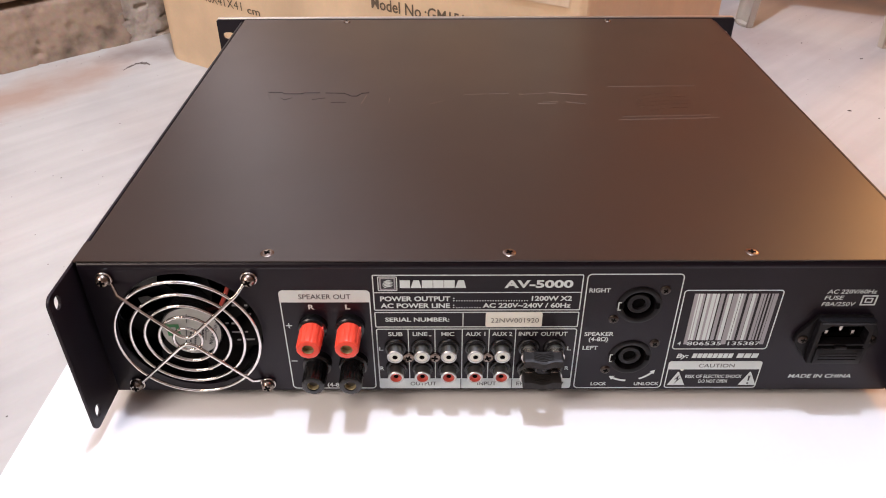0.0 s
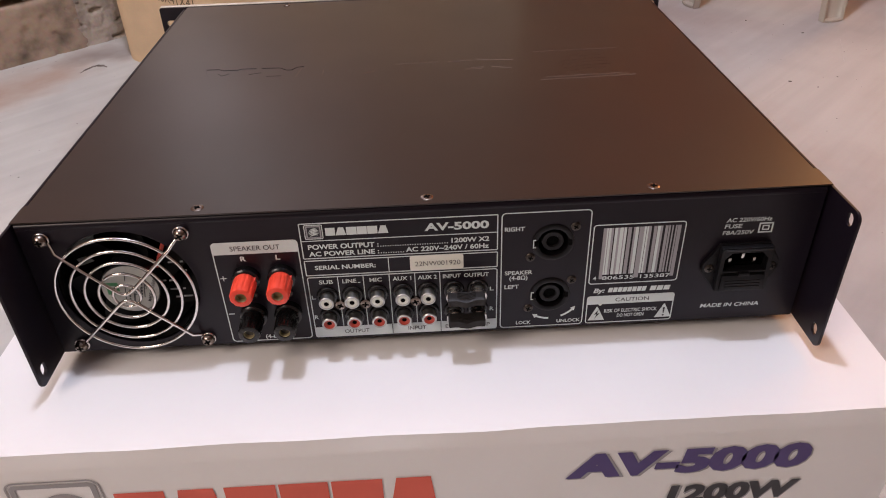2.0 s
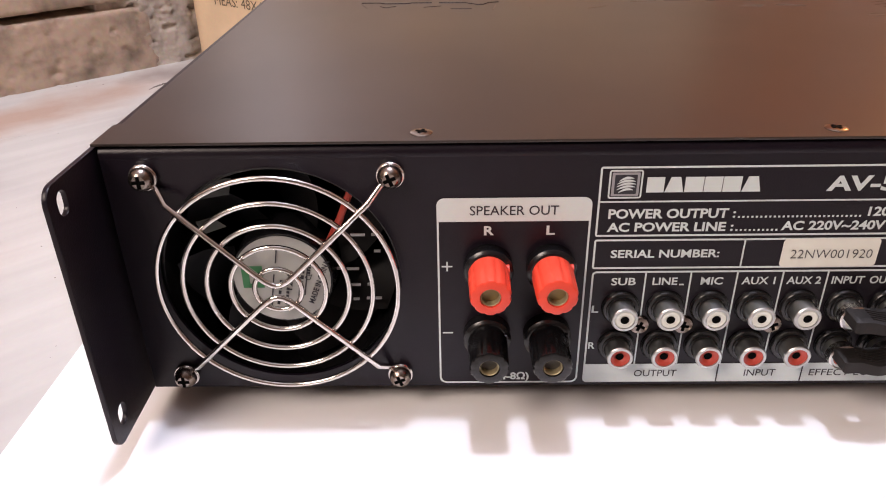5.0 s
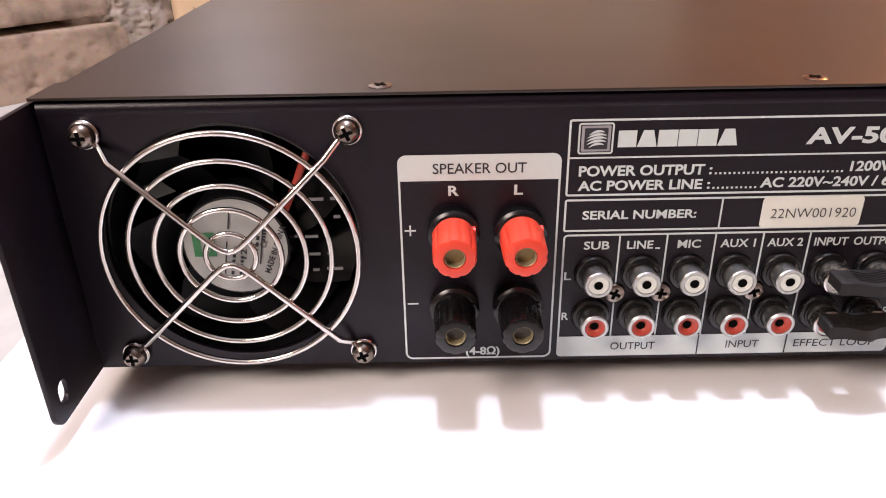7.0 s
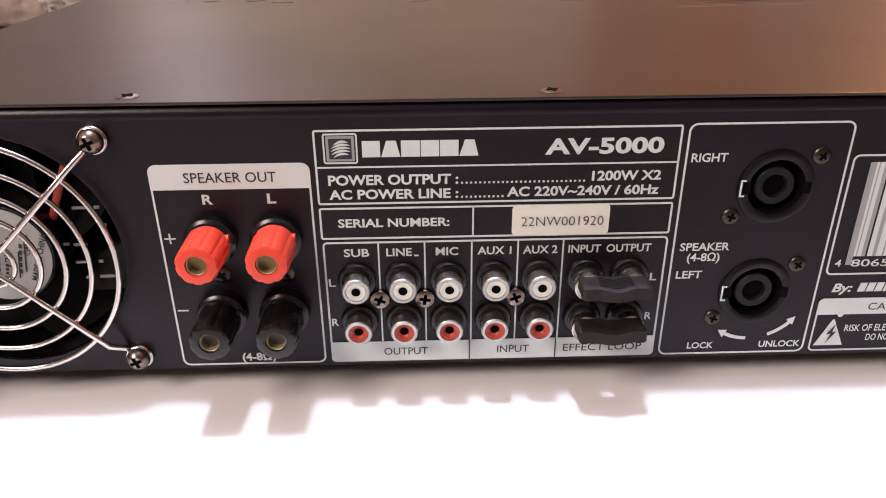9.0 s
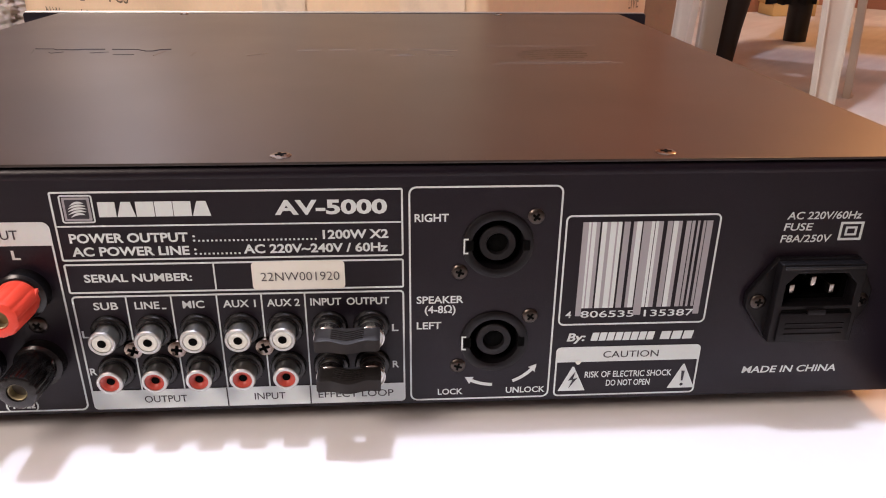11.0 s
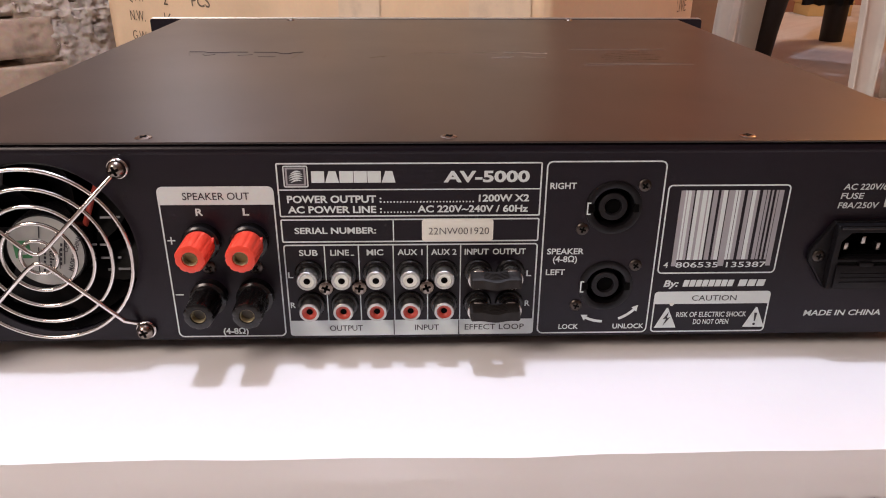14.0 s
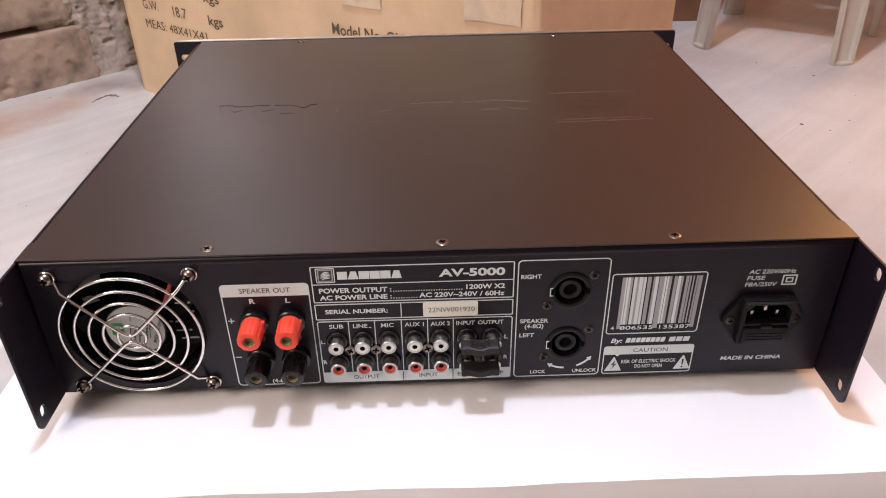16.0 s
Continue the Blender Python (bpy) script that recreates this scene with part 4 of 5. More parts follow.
def round_sockets(amp):
    frame_line(amp, 39.5, -88.3, 88.8, -8.2, 2.6)
    words(amp, "RIGHT", 41.4, 52.3, -20.2, -17.3, 0.02)
    words(amp, "SPEAKER", 41.9, 57.6, -49.6, -46.7, 0.02)
    words(amp, "(4-8Ω)", 44.6, 55.0, -53.3, -50.3, 0.02)
    words(amp, "LEFT", 41.9, 50.2, -59.4, -56.5, 0.02)
    words(amp, "LOCK", 49.2, 58.0, -86.2, -83.6, 0.02)
    words(amp, "UNLOCK", 73.4, 87.4, -86.2, -83.6, 0.02)
    # turning arrows
    for u, v, a0, a1 in ((69.0, -64.8, 243, 268), (69.0, -64.8, 292, 318)):
        r, pts, low = 17.6, [], []
        for i in range(9):
            a = radians(a0 + (a1 - a0) * i / 8)
            pts.append((u + (r + 0.6) * math.cos(a), v + (r + 0.6) * math.sin(a)))
            low.append((u + (r - 0.6) * math.cos(a), v + (r - 0.6) * math.sin(a)))
        tip = a0 if a0 < 270 else a1
        side = -1 if a0 < 270 else 1
        a, b = radians(tip), radians(tip + side * 9)
        head = [(u + (r + 1.6) * math.cos(a), v + (r + 1.6) * math.sin(a)), (u + r * math.cos(b), v + r * math.sin(b)), (u + (r - 1.6) * math.cos(a), v + (r - 1.6) * math.sin(a))]
        body = pts + low[::-1]
        ink(amp, "printed_arrow", join([plate([(x * MM, y * MM) for x, y in body], [], 0.0001), plate([(x * MM, y * MM) for x, y in head], [], 0.0001)]))
    flange = lathe([(0.0087, -0.0070), (0.0087, 0.0006), (0.0096, 0.0010), (0.0110, 0.0010), (0.0117, 0.0006), (0.0118, 0.0)], 56)
    well = lathe([(0.0090, -0.0110), (0, -0.0110)], 40)
    core = lathe([(0.0061, -0.0110), (0.0061, -0.0009), (0.0058, -0.0005), (0.0038, -0.0005), (0.0035, -0.0010), (0.0035, -0.0090), (0, -0.0090)], 40)
    skirt = lathe([(0.0088, -0.0110), (0.0088, -0.0065)], 40)
    # flat black piece on the flange, painting a notch's shade
    notch = plate(rounded(0.0, -0.0018, 0.0024, 0.0018, 0.0003), [], 0.0002)
    # white outline painted where the left notch's edge catches the light
    edge_glint = plate([(0.0, -0.0027), (0.0016, -0.0027), (0.0016, -0.0022), (0.0005, -0.0022), (0.0005, 0.0022), (0.0016, 0.0022), (0.0016, 0.0027), (0.0, 0.0027)], [], 0.0002)
    for v, name in ((-28.5, "upper"), (-64.7, "lower")):
        u = 0.0684
        m = at_rear(u, v * MM)
        s = part("speaker_socket", flange, FLANGE_PLASTIC, amp, "round black locking speaker socket", m)
        part("well", well, SLOT, s, "", m)
        part("well_wall", skirt, SLOT, s, "", m)
        part("core", core, CORE_PLASTIC, s, "grey plastic core", m)
        part("core_hole", lathe([(0.0035, -0.0020), (0, -0.0020)], 8), SLOT, s, "", m)
        part("notch", notch, SLOT, s, "", m @ pose(0.0080, 0, 0.0009))
        part("notch", notch, SLOT, s, "", m @ pose(-0.0104, 0, 0.0009))
        part("edge_glint", edge_glint, INK, s, "", m @ pose(-0.0113, 0, 0.0011))
        for du, dv in ((12.0, 9.7), (-12.3, -9.5)):
            screw(amp, at_rear(u + du * MM, (v + dv) * MM), 0.0027, 0.0010, 25 + 40 * du, DARK_SCREW)


def barcode_and_caution(amp):
    frame_line(amp, 90.2, -59.2, 141.6, -18.6, 2.0)
    # widths of the bars in turn; w white, g grey, G grey and long, . bare panel
    strip = "33G 3w 9w 8g 22w 22g 11. 27w 21g 32w 10g 22w 12. 34g 19. 18g 30w 8. 45G 19w 5. 16w 27g 23. 30g 5. 27w 22g 23. 27g 6. 17g 15. 13g 18. 15g 5. 35G"
    runs = [(int(word[:-1]), word[-1]) for word in strip.split()]
    u0, u1 = 95.9, 138.9
    step = (u1 - u0) / sum(n for n, _ in runs)
    at = u0
    for n, tone in runs:
        if tone != ".":
            piece = plate(rounded(at * MM, (-55.6 if tone == "G" else -52.6) * MM, (at + n * step) * MM, -0.0211), [], 0.0001)
            ink(amp, "barcode_bar", piece, INK if tone == "w" else BAR_INK)
        at += n * step
    for text, a, b in (("4", 92.6, 94.6), ("806535", 97.8, 116.4), ("135387", 119.8, 137.2)):
        words(amp, text, a, b, -56.3, -53.6, 0.01, mat=INK)
    words(amp, "By:", 93.8, 100.4, -65.6, -62.2, 0.03, 0.2)
    # plain blocks in the place of the maker's name
    for a, b in ((102.2, 124.6), (126.6, 138.6)):
        n = 8 if b - a > 15 else 3
        w = (b - a) / n
        for k in range(n):
            x0, x1 = (a + k * w) * MM, (a + k * w + w * 0.84) * MM
            ink(amp, "brand_block", plate([(x0, -0.0655), (x1, -0.0655), (x1 + 0.0006, -0.0623), (x0 + 0.0006, -0.0623)], [], 0.0001))
    frame_line(amp, 90.5, -88.2, 142.0, -67.9, 1.8)
    bar(amp, 90.5, -74.0, 142.0, -67.9, 1.8, "cd", w=0.0002)
    words(amp, "CAUTION", 107.2, 127.0, -72.4, -69.6, 0.004, mat=DARK_INK, w=0.0004)
    words(amp, "RISK OF ELECTRIC SHOCK", 101.4, 132.9, -80.7, -78.0, 0.015)
    words(amp, "DO NOT OPEN", 109.4, 125.3, -84.4, -81.7, 0.015)
    for u in (97.0, 136.9):
        ink(amp, "warning_triangle", plate([(x * MM, y * MM) for x, y in ((u - 4.9, -86.0), (u + 4.9, -86.0), (u + 0.3, -76.0), (u - 0.3, -76.0))], [], 0.0001))
    ink(amp, "ink_blob", plate([(0.0985 + 0.0010 * math.cos(a) * (1 + 0.2 * math.sin(3 * a)), -0.0740 + 0.0008 * math.sin(a)) for a in np.linspace(0, 2 * math.pi, 14, endpoint=False)], [], 0.0001), WHITE_INSERT, 0.0006)
    bolt = [(0.9, -77.8), (-1.5, -81.6), (0.1, -81.2), (-1.2, -84.8), (1.7, -80.6), (0.2, -81.0)]
    ink(amp, "lightning_mark", plate([((97.0 + x) * MM, y * MM) for x, y in bolt][::-1], [], 0.0001), DARK_INK, 0.0004)
    ink(amp, "exclamation_mark", join([plate([(0.1363, -0.0787), (0.1366, -0.0828), (0.1372, -0.0828), (0.1375, -0.0787)], [], 0.0001), plate(circle(0.1369, -0.0844, 0.0006, 12), [], 0.0001)]), DARK_INK, 0.0004)


def power_inlet(amp):
    words(amp, "AC 220V/60Hz", 163.6, 189.0, -21.2, -18.4, 0.015, 0.1)
    words(amp, "FUSE", 163.2, 173.0, -25.2, -22.4, 0.015, 0.1)
    words(amp, "F8A/250V", 162.8, 180.2, -29.4, -26.6, 0.015, 0.1)
    frame_line(amp, 182.4, -28.9, 190.4, -22.3, 0.1, 0.0008)
    frame_line(amp, 184.4, -27.2, 188.4, -24.0, 0.1, 0.0007)
    words(amp, "MADE IN CHINA", 158.6, 193.6, -80.6, -77.6, 0.02, 0.12)
    hexa = [(x * MM, y * MM) for x, y in ((154.0, -48.0), (162.8, -35.0), (191.0, -35.0), (197.6, -47.0), (197.6, -53.0), (191.0, -65.8), (162.8, -65.8), (154.0, -53.0))]
    opening = [(x * MM, y * MM) for x, y in ((164.8, -51.0), (189.2, -51.0), (189.2, -43.0), (185.4, -38.9), (168.4, -38.9), (164.8, -43.0))]
    HERE = REAR @ pose(0, 0.0006, 0)
    inlet = part("power_inlet", plate(hexa[::-1], [opening], 0.0026, 0.0005), MATT_PLASTIC, amp, "black mains inlet with a fuse drawer", HERE)
    part("surround", plate(rounded(0.1622, -0.0652, 0.1916, -0.0356, 0.0006), [opening], 0.0048, 0.0003), MATT_PLASTIC, inlet, "", HERE @ pose(0, 0, 0.0012))
    part("well", box(0.1636, -0.0530, -0.0120, 0.1912, -0.0380, -0.0118), SLOT, inlet, "", HERE)
    part("well_wall", plate([(0.1640, -0.0522), (0.1906, -0.0522), (0.1906, -0.0382), (0.1640, -0.0382)], [opening], 0.0100), SLOT, inlet, "", HERE @ pose(0, 0, -0.0118))
    for u, v in ((0.1698, -0.0470), (0.1768, -0.0440), (0.1838, -0.0470)):
        part("pin", box(-0.0009, -0.0018, 0, 0.0009, 0.0018, 0.0128, 0.0003), NICKEL, inlet, "metal pin", HERE @ pose(u, v, -0.0113))
    part("fuse_drawer", box(0.1645, -0.0642, 0.0, 0.1895, -0.0535, 0.0010, 0.0003), MATT_PLASTIC, inlet, "", HERE @ pose(0, 0, 0.0060))
    part("drawer_tab", box(0.1738, -0.0540, 0.0, 0.1800, -0.0520, 0.0014, 0.0003), MATT_PLASTIC, inlet, "", HERE @ pose(0, 0, 0.0060))
    part("top_rib", box(0.1632, -0.0372, 0.0, 0.1906, -0.0362, 0.0008, 0.0002), GREY_PLASTIC, inlet, "", HERE @ pose(0, 0, 0.0060))
    # thin black strips on the surround paint the shade of two slots
    for a, b in ((0.1650, 0.1734), (0.1804, 0.1888)):
        part("drawer_slot", box(a, -0.0536, 0.0, b, -0.0524, 0.0003), SLOT, inlet, "", HERE @ pose(0, 0, 0.0060))
    for k in range(3):
        part("drawer_rib", box(0.1668, -0.0576 - 0.0020 * k, 0.0, 0.1872, -0.0571 - 0.0020 * k, 0.0004, 0.0001), MATT_PLASTIC, inlet, "", HERE @ pose(0, 0, 0.0069))
    for u in (0.1580, 0.1940):
        screw(amp, at_rear(u, -0.0501, 0.0026), 0.0027, 0.0009, 30 + 900 * u, DARK_SCREW)


def floor_marks():
    """A hair-like crack and a few bits of grit on the cement."""
    pts = [(-0.573, 0.899), (-0.569, 0.913), (-0.564, 0.924), (-0.555, 0.931), (-0.546, 0.930), (-0.536, 0.924)]
    strands = [tube([(x, y, 0.0002) for x, y in pts], 0.0007, n=1)]
    rnd = random.Random(3)
    for k in range(9):
        i = rnd.randrange(len(pts) - 1)
        x, y = pts[i]
        dx, dy = pts[i + 1][0] - x, pts[i + 1][1] - y
        ox, oy = rnd.uniform(-0.004, 0.004), rnd.uniform(-0.003, 0.007)
        strands.append(tube([(x + ox + dx * f, y + oy + dy * f + 0.001 * math.sin(5 * f + k), 0.0001) for f in (0, 0.4, 0.8, 1.2)], rnd.uniform(0.0004, 0.0009), n=1))
    single("floor_crack", join(strands), SMUDGE, "ragged dark curved crack in the cement floor", "crack", kind="structure")
    for a, b in (((0.500, 0.660), (0.575, 0.735)), ((0.690, 0.800), (0.735, 0.905)), ((-0.80, 0.62), (-0.66, 0.70))):
        pts = [(a[0] + (b[0] - a[0]) * i / 8 + 0.002 * noise.noise(Vector((i * 0.7, a[0], 1))), a[1] + (b[1] - a[1]) * i / 8, 0.0001) for i in range(9)]
        single("floor_scratch", tube(pts, 0.0003, n=1), FLOOR_SCRATCH, "faint pale scratch in the cement floor", "scratch", kind="structure")
    for x, y, a, b, turn in ((0.615, 1.024, 0.0016, 0.0013, 10), (0.686, 0.943, 0.0030, 0.0011, 5), (0.569, 0.727, 0.0032, 0.0016, -20), (0.600, 0.700, 0.0013, 0.0008, 40)):
        me = lathe([(0, 0), (1, 0.0), (0.8, 0.5), (0, 0.7)], 9)
        single("grit", me, GRIT, "small dark bit of grit on the floor", "grit", pose(x, y, 0, 0, 0, turn) @ Matrix.Diagonal((a, b, 0.0016, 1)), group="bits of grit on the floor")


floor_marks()
white_carton()
amplifier()


# ---------------------------------------------------------------- kraft carton behind
def kraft_carton():
    A, B, C = Vector((-0.529, 0.975, 0)), Vector((0.12, 0.51, 0)), Vector((0.36, 0.76, 0))
    D = A + (C - B)
    high = 0.43
    t = thing("kraft_carton", pose(-0.08, 0.86, 0), "large brown kraft cardboard carton with printed lettering and clear tape", "box")
    bm = bmesh.new()
    n = 48
    corners = [A, B, C, D]
    ring = []
    for k in range(4):
        p, q, back = corners[k], corners[(k + 1) % 4], corners[k - 1]
        r, end = (0.050 if k == 0 else 0.010), (0.050 if k == 3 else 0.010)
        length = (q - p).length
        d = (q - p).normalized()
        out = Vector((d.y, -d.x, 0))
        d0 = (p - back).normalized()
        ring.append((p - 0.293 * r * (out + Vector((d0.y, -d0.x, 0))), out, 0.0, k))
        bend, far = ([(w * (1 - math.sin(radians(a))), w * (1 - math.cos(radians(a)))) for a in (36, 27, 18, 9, 0)] for w in (r, end))
        for along, deep in bend:
            ring.append((p + d * along - out * deep, out, along / length, k))
        for i in range(1, n):
            f = (r + (length - r - end) * i / n) / length
            ring.append((p.lerp(q, f), out, f, k))
        for along, deep in far[::-1]:
            ring.append((q - d * along - out * deep, out, 1 - along / length, k))
    rows = []
    for j in range(13):
        z = high * j / 12
        row = []
        for p, out, f, side in ring:
            bulge = 0.008 * math.sin(math.pi * f) * math.sin(math.pi * j / 12) + (0.0014 * math.sin(f * 31) * math.sin(math.pi * f) ** 0.5 if side == 0 else 0) + 0.0004 * noise.noise(Vector((p.x * 14, p.y * 14, z * 14)))
            row.append(bm.verts.new(p + out * bulge + Vector((0, 0, z))))
        rows.append(row)
    m = len(ring)
    for a, b in zip(rows, rows[1:]):
        for i in range(m):
            bm.faces.new((a[i], a[(i + 1) % m], b[(i + 1) % m], b[i]))
    bm.faces.new(rows[-1])
    bm.faces.new(rows[0][::-1])
    part("carton_body", from_bm(bm, angle=50), KRAFT, t)
    d = (B - A).normalized()
    out = Vector((d.y, -d.x, 0))
    face = Matrix(((d.x, 0, out.x, A.x), (d.y, 0, out.y, A.y), (0, 1, 0, TOP), (0, 0, 0, 1)))

    def lift(me, step=0.0):
        for v in me.vertices:
            f, j = v.co.x / (B - A).length, (v.co.y + TOP) / high
            v.co.z += 0.0008 + step + 0.008 * math.sin(math.pi * f) * math.sin(math.pi * min(max(j, 0), 1)) + 0.0014 * math.sin(f * 31) * math.sin(math.pi * min(max(f, 0), 1)) ** 0.5
        return me

    def text(s, u0, u1, v0, v1, bold):
        part("lettering", lift(letters(s, u0, u1, v0, v1, bold)), KRAFT_PRINT, t, "", face)
    L = lambda x: (x - A.x) / d.x
    for row in (("QTY:", -0.456, -0.425, -0.037, -0.021, 0.0), ("2", -0.383, -0.374, -0.038, -0.020, 0.0), ("PCS", -0.331, -0.300, -0.036, -0.019, 0.01),
                ("N.W.", -0.456, -0.426, -0.066, -0.050, 0.0), ("16", -0.385, -0.370, -0.065, -0.048, 0.0), ("kgs", -0.330, -0.303, -0.066, -0.050, 0.012),
                ("G.W.", -0.457, -0.426, -0.095, -0.080, 0.0), ("18.7", -0.395, -0.368, -0.098, -0.081, 0.0), ("kgs", -0.328, -0.303, -0.100, -0.084, 0.012),
                ("MEAS:", -0.459, -0.418, -0.126, -0.111, 0.0), ("48X41X41", -0.411, -0.336, -0.126, -0.112, 0.0), ("cm", -0.327, -0.305, -0.128, -0.116, 0.012),
                ("Model No.:GM151000", -0.123, 0.020, -0.076, -0.060, 0.014), ("ST", -0.121, -0.105, -0.104, -0.088, 0.014)):
        s, x0, x1, v0, v1, bold = row
        text(s, L(x0), L(x1), v0, v1, bold)
    for k, x in enumerate((-0.412, -0.398, -0.384, -0.368, -0.350, -0.339, -0.328)):
        if k != 3:
            part("lettering_bar", lift(plate(rounded(L(x), -0.001, L(x + 0.008), 0.013), [], 0.0001)), FADED_PRINT, t, "", face)
    for u0, u1, v0, v1 in ((L(-0.105), L(-0.055), -0.035, 0.165), (L(0.045), L(0.105), -0.030, 0.165)):
        bm = bmesh.new()
        grid = [[bm.verts.new((u0 + (u1 - u0) * i / 8 + 0.002 * noise.noise(Vector((i, j, 1))), v0 + (v1 - v0) * j / 14, 0.0011 * noise.noise(Vector((i * 1.3, j * 0.7, 5))))) for i in range(9)] for j in range(15)]
        for j in range(14):
            for i in range(8):
                bm.faces.new((grid[j][i], grid[j][i + 1], grid[j + 1][i + 1], grid[j + 1][i]))
        part("packing_tape", lift(from_bm(bm), 0.001), CLEAR_TAPE, t, "wrinkled clear packing tape", face)
    d2 = (C - B).normalized()
    out2 = Vector((d2.y, -d2.x, 0))
    face2 = Matrix(((d2.x, 0, out2.x, B.x), (d2.y, 0, out2.y, B.y), (0, 1, 0, TOP), (0, 0, 0, 1)))
    part("lettering", letters("LIVE", 0.286, 0.313, -0.031, -0.015, 0.0), FADED_PRINT, t, "", face2 @ pose(0, 0, 0.0040))


# ---------------------------------------------------------------- cream stool and black chair
def leg_mesh(foot, top, out, wide0, wide1, deep, thick):
    """A moulded leg of channel section, open to the outside, tapering from the seat down to the foot."""
    bm = bmesh.new()
    out = Vector(out).normalized()
    side = Vector((-out.y, out.x, 0))
    rows = []
    for k in range(7):
        f = k / 6
        p = foot.lerp(top, f)
        w = (wide0 + (wide1 - wide0) * f) / 2
        t = thick
        section = [(-w, deep), (-w - 0.001, -t), (w + 0.001, -t), (w, deep), (w - t, deep), (w - t * 1.1, t), (w - t * 2.2, 0), (-w + t * 2.2, 0), (-w + t * 1.1, t), (-w + t, deep)]
        rows.append([bm.verts.new(p + side * x + out * y) for x, y in section])
    n = 10
    for r, q in zip(rows, rows[1:]):
        for i in range(n):
            bm.faces.new((r[i], r[(i + 1) % n], q[(i + 1) % n], q[i]))
    bm.faces.new(rows[0][::-1])
    bm.faces.new(rows[-1])
    bmesh.ops.bevel(bm, geom=bm.edges[:], offset=0.0012, segments=1, affect="EDGES")
    return from_bm(bm)


def stool():
    t = thing("plastic_stool", pose(0.74, 1.18, 0), "cream moulded plastic stool with splayed channel legs", "stool")
    feet = [Vector((0.765, 1.006, 0)), Vector((0.548, 1.132, 0)), Vector((0.697, 1.365, 0)), Vector((0.920, 1.190, 0))]
    c = sum(feet, Vector()) / 4
    high = 0.45
    for foot_at in feet:
        out = (foot_at - c).normalized()
        if foot_at is feet[3]:
            out = Vector((0.83, -0.56, 0))
        side = Vector((-out.y, out.x, 0))
        top = c + (foot_at - c) * 0.86 + Vector((0, 0, high - 0.03))
        leg = part("leg", leg_mesh(foot_at, top, out, 0.043, 0.064, 0.010, 0.004), CREAM, t)
        # the rounded plate at the bottom of the channel
        pts = [(-0.0205, -0.003), (0.0205, -0.003), (0.0205, 0.008), (0.012, 0.0125), (0, 0.0140), (-0.012, 0.0125), (-0.0205, 0.008)]
        m = Matrix(((side.x, out.x, 0, foot_at.x), (side.y, out.y, 0, foot_at.y), (0, 0, 1, 0), (0, 0, 0, 1)))
        part("foot", plate(pts, [], 0.005, 0.0012), CREAM, leg, "", m)
    # seat widened and an unseen apron added, to shade the far leg
    pts = [(p.x, p.y) for p in (c + (f - c) * 1.08 for f in feet)]
    inner = [(p.x, p.y) for p in (c + (f - c) * 1.04 for f in feet)]
    part("shade_apron", plate(pts[::-1], [inner], 0.09, 0.001), CREAM, t, "", pose(0, 0, high - 0.121))
    part("seat", plate(pts[::-1], [circle(c.x, c.y, 0.02, 20)], 0.03, 0.006), CREAM, t, "", pose(0, 0, high - 0.03))


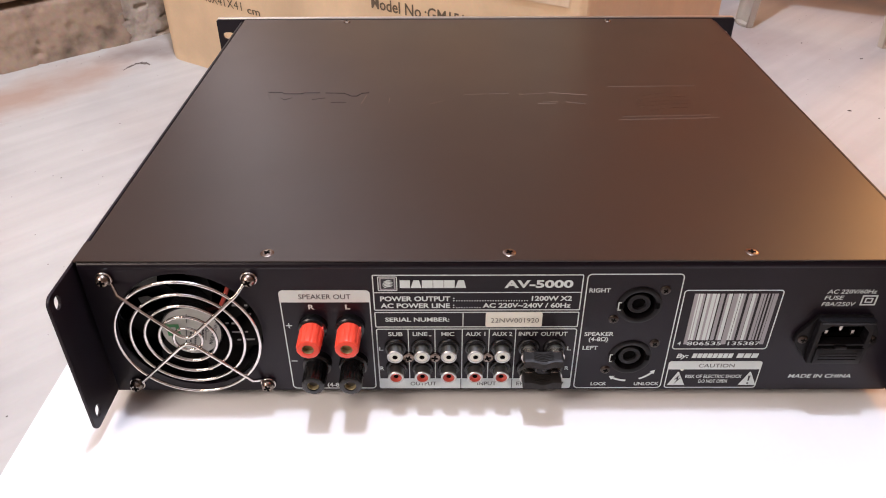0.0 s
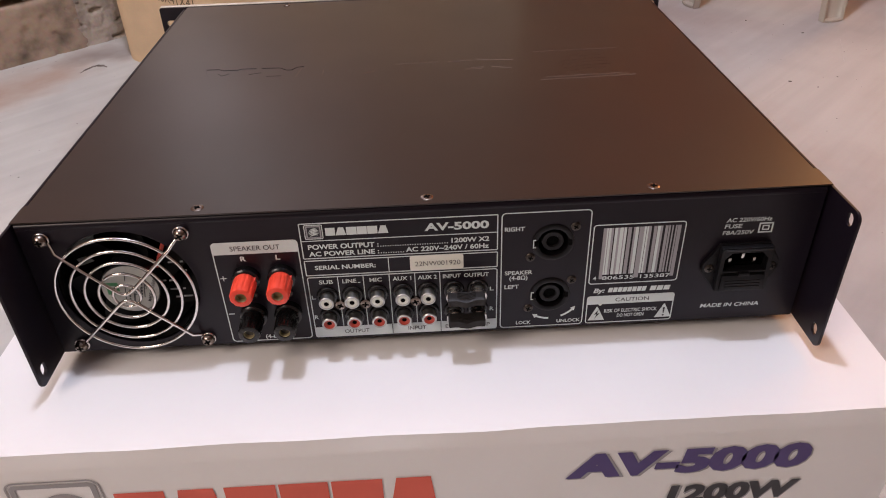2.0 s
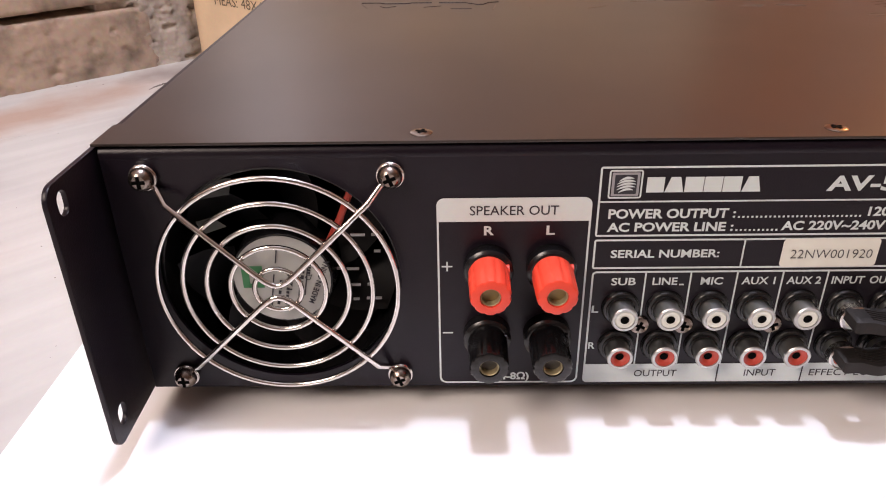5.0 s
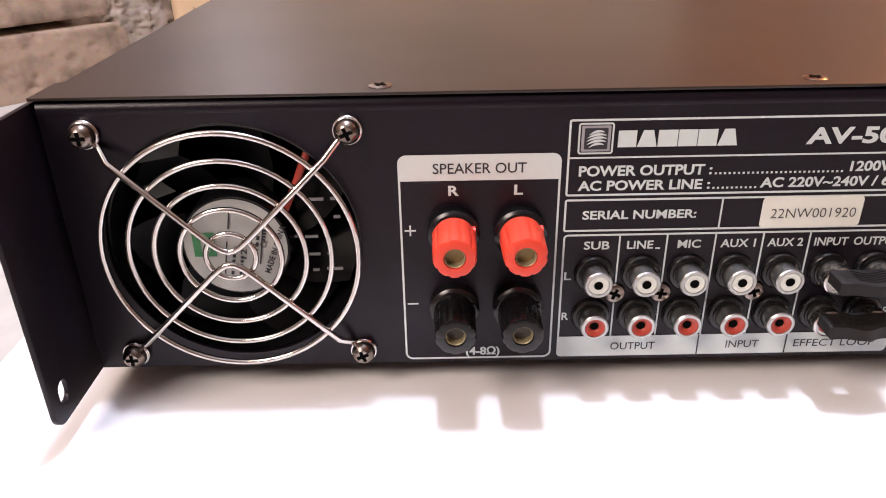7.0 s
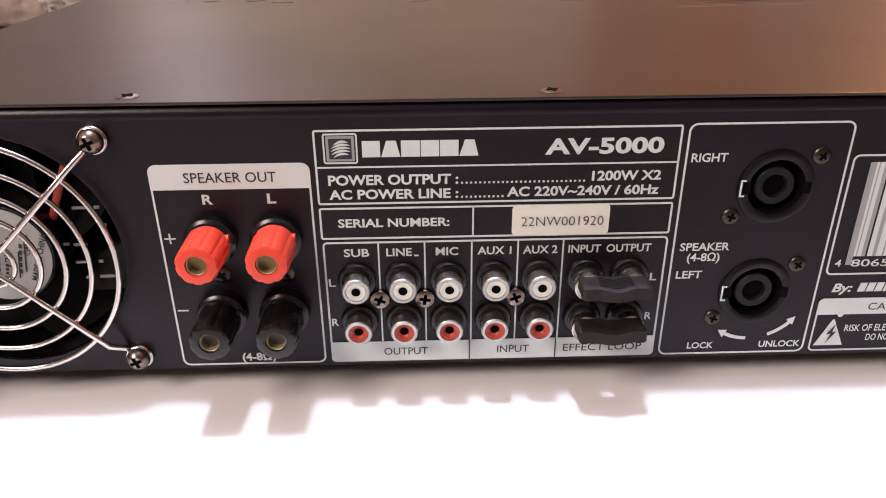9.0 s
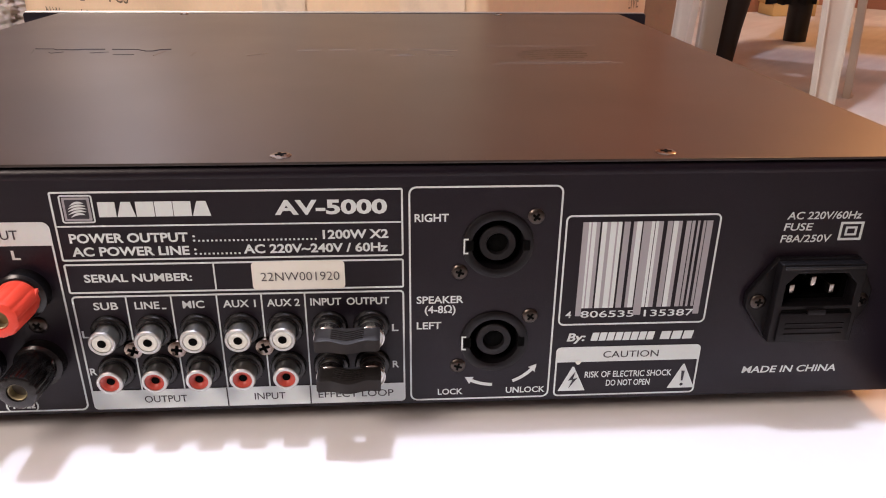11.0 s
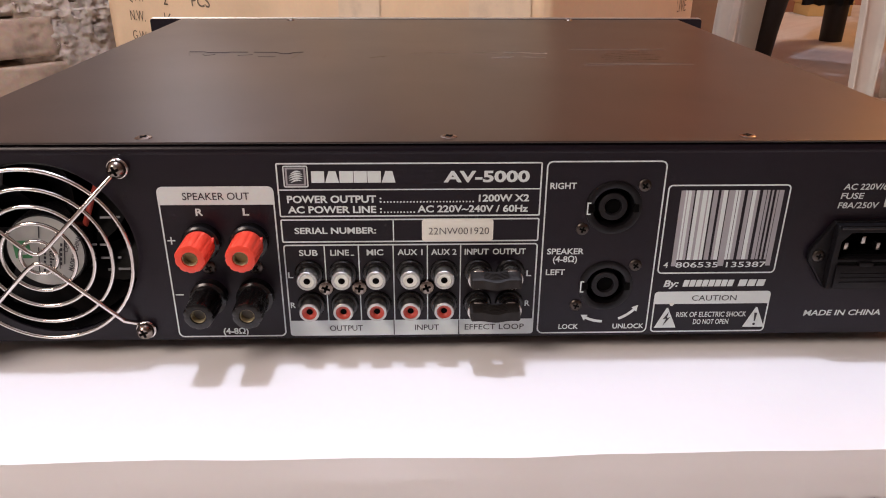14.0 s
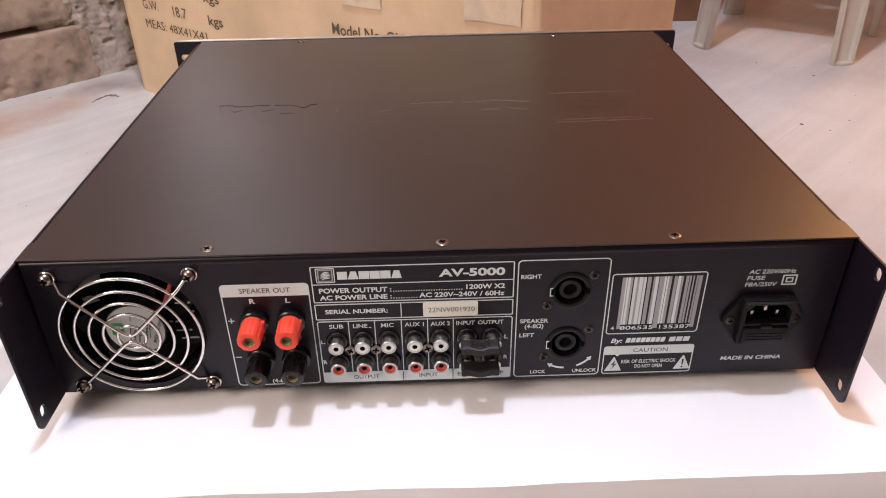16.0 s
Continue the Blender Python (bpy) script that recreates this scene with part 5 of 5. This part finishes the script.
def black_chair():
    t = thing("black_chair", pose(1.16, 1.58, 0), "black plastic chair with tapered legs", "chair")
    feet = [Vector((0.819, 1.552, 0)), Vector((1.187, 1.920, 0)), Vector((1.500, 1.610, 0)), Vector((1.130, 1.240, 0))]
    c = sum(feet, Vector()) / 4
    for k in range(4):
        top = feet[k] + Vector((0.055 if k == 0 else 0.0, 0.03 if k == 0 else 0.0, 0.42))
        bm = bmesh.new()
        rows = []
        for i in range(6):
            f = i / 5
            p = feet[k].lerp(top, f)
            w = 0.0205 + 0.030 * f + 0.004 * max(0, 1 - f * 8) if k == 0 else 0.031 + 0.006 * f
            rows.append([bm.verts.new(p + Vector((w * math.cos(q), w * math.sin(q), 0))) for q in np.linspace(0, 2 * math.pi, 20, endpoint=False)])
        for r, s in zip(rows, rows[1:]):
            for i in range(20):
                bm.faces.new((r[i], r[(i + 1) % 20], s[(i + 1) % 20], s[i]))
        bm.faces.new(rows[0][::-1])
        bm.faces.new(rows[-1])
        part("leg", from_bm(bm), BLACK_CHAIR, t)
    pts = [(p.x, p.y) for p in (feet[0] + Vector((0.06, 0.03, 0)), feet[3] + Vector((0.02, 0.03, 0)), feet[2] + Vector((0.03, 0.03, 0)), feet[1] + Vector((0.0, 0.04, 0)))]
    part("seat", plate(pts, [], 0.03, 0.006), BLACK_CHAIR, t, "", pose(0, 0, 0.40))
    bm = bmesh.new()
    rows = []
    for j in range(8):
        row = []
        for i in range(15):
            f = i / 14
            p = (feet[1] + Vector((-0.12, -0.03, 0))).lerp(feet[1] + Vector((0.025, -0.035, 0)), f)
            low = 0.103 + 0.008 * noise.noise(Vector((f * 7, 2, 0)))
            row.append(bm.verts.new(p + Vector((0, 0.004 * math.sin(f * 22), low + (0.40 - low) * j / 7))))
        rows.append(row)
    for r, s in zip(rows, rows[1:]):
        for i in range(14):
            bm.faces.new((r[i], r[i + 1], s[i + 1], s[i]))
    bmesh.ops.solidify(bm, geom=bm.faces[:], thickness=0.004)
    part("skirt", from_bm(bm), BLACK_CHAIR, t, "hanging black cloth")


def far_things():
    bm = bmesh.new()
    bmesh.ops.create_cube(bm, size=1)
    bmesh.ops.subdivide_edges(bm, edges=bm.edges[:], cuts=9, use_grid_fill=True)
    for v in bm.verts:
        p = v.co.copy()
        v.co = Vector((0.47 + p.x * 0.30, 1.50 + p.y * 0.36, 0.20 + p.z * 0.40))
        if abs(p.z) < 0.49:
            v.co += 0.004 * Vector((noise.noise(v.co * 9), noise.noise(v.co * 9 + Vector((4, 0, 0))), 0))
    t = thing("brown_carton", pose(0.47, 1.50, 0), "dull reddish-brown cardboard carton in the shade", "box")
    part("carton_body", from_bm(bm, angle=50), BROWN_CARD, t)
    part("tape_strip", box(0.32, 1.3140, 0.180, 0.62, 1.3165, 0.212, 0.0005), BROWN_TAPE, t, "brown tape strip")
    y = thing("yellow_box", pose(1.48, 2.56, 0), "small yellow cardboard box on the floor", "box")
    part("box_body", box(1.40, 2.50, 0.0, 1.56, 2.62, 0.040, 0.003), YELLOW_CARD, y)
    part("box_lid", box(1.396, 2.496, 0.0405, 1.564, 2.624, 0.054, 0.003), YELLOW_CARD, y)
    single("wooden_board", box(1.33, 2.64, 0.0, 1.43, 2.665, 0.9, 0.002), PLYWOOD, "reddish-brown wooden board standing upright", "board")


kraft_carton()
stool()
black_chair()
far_things()
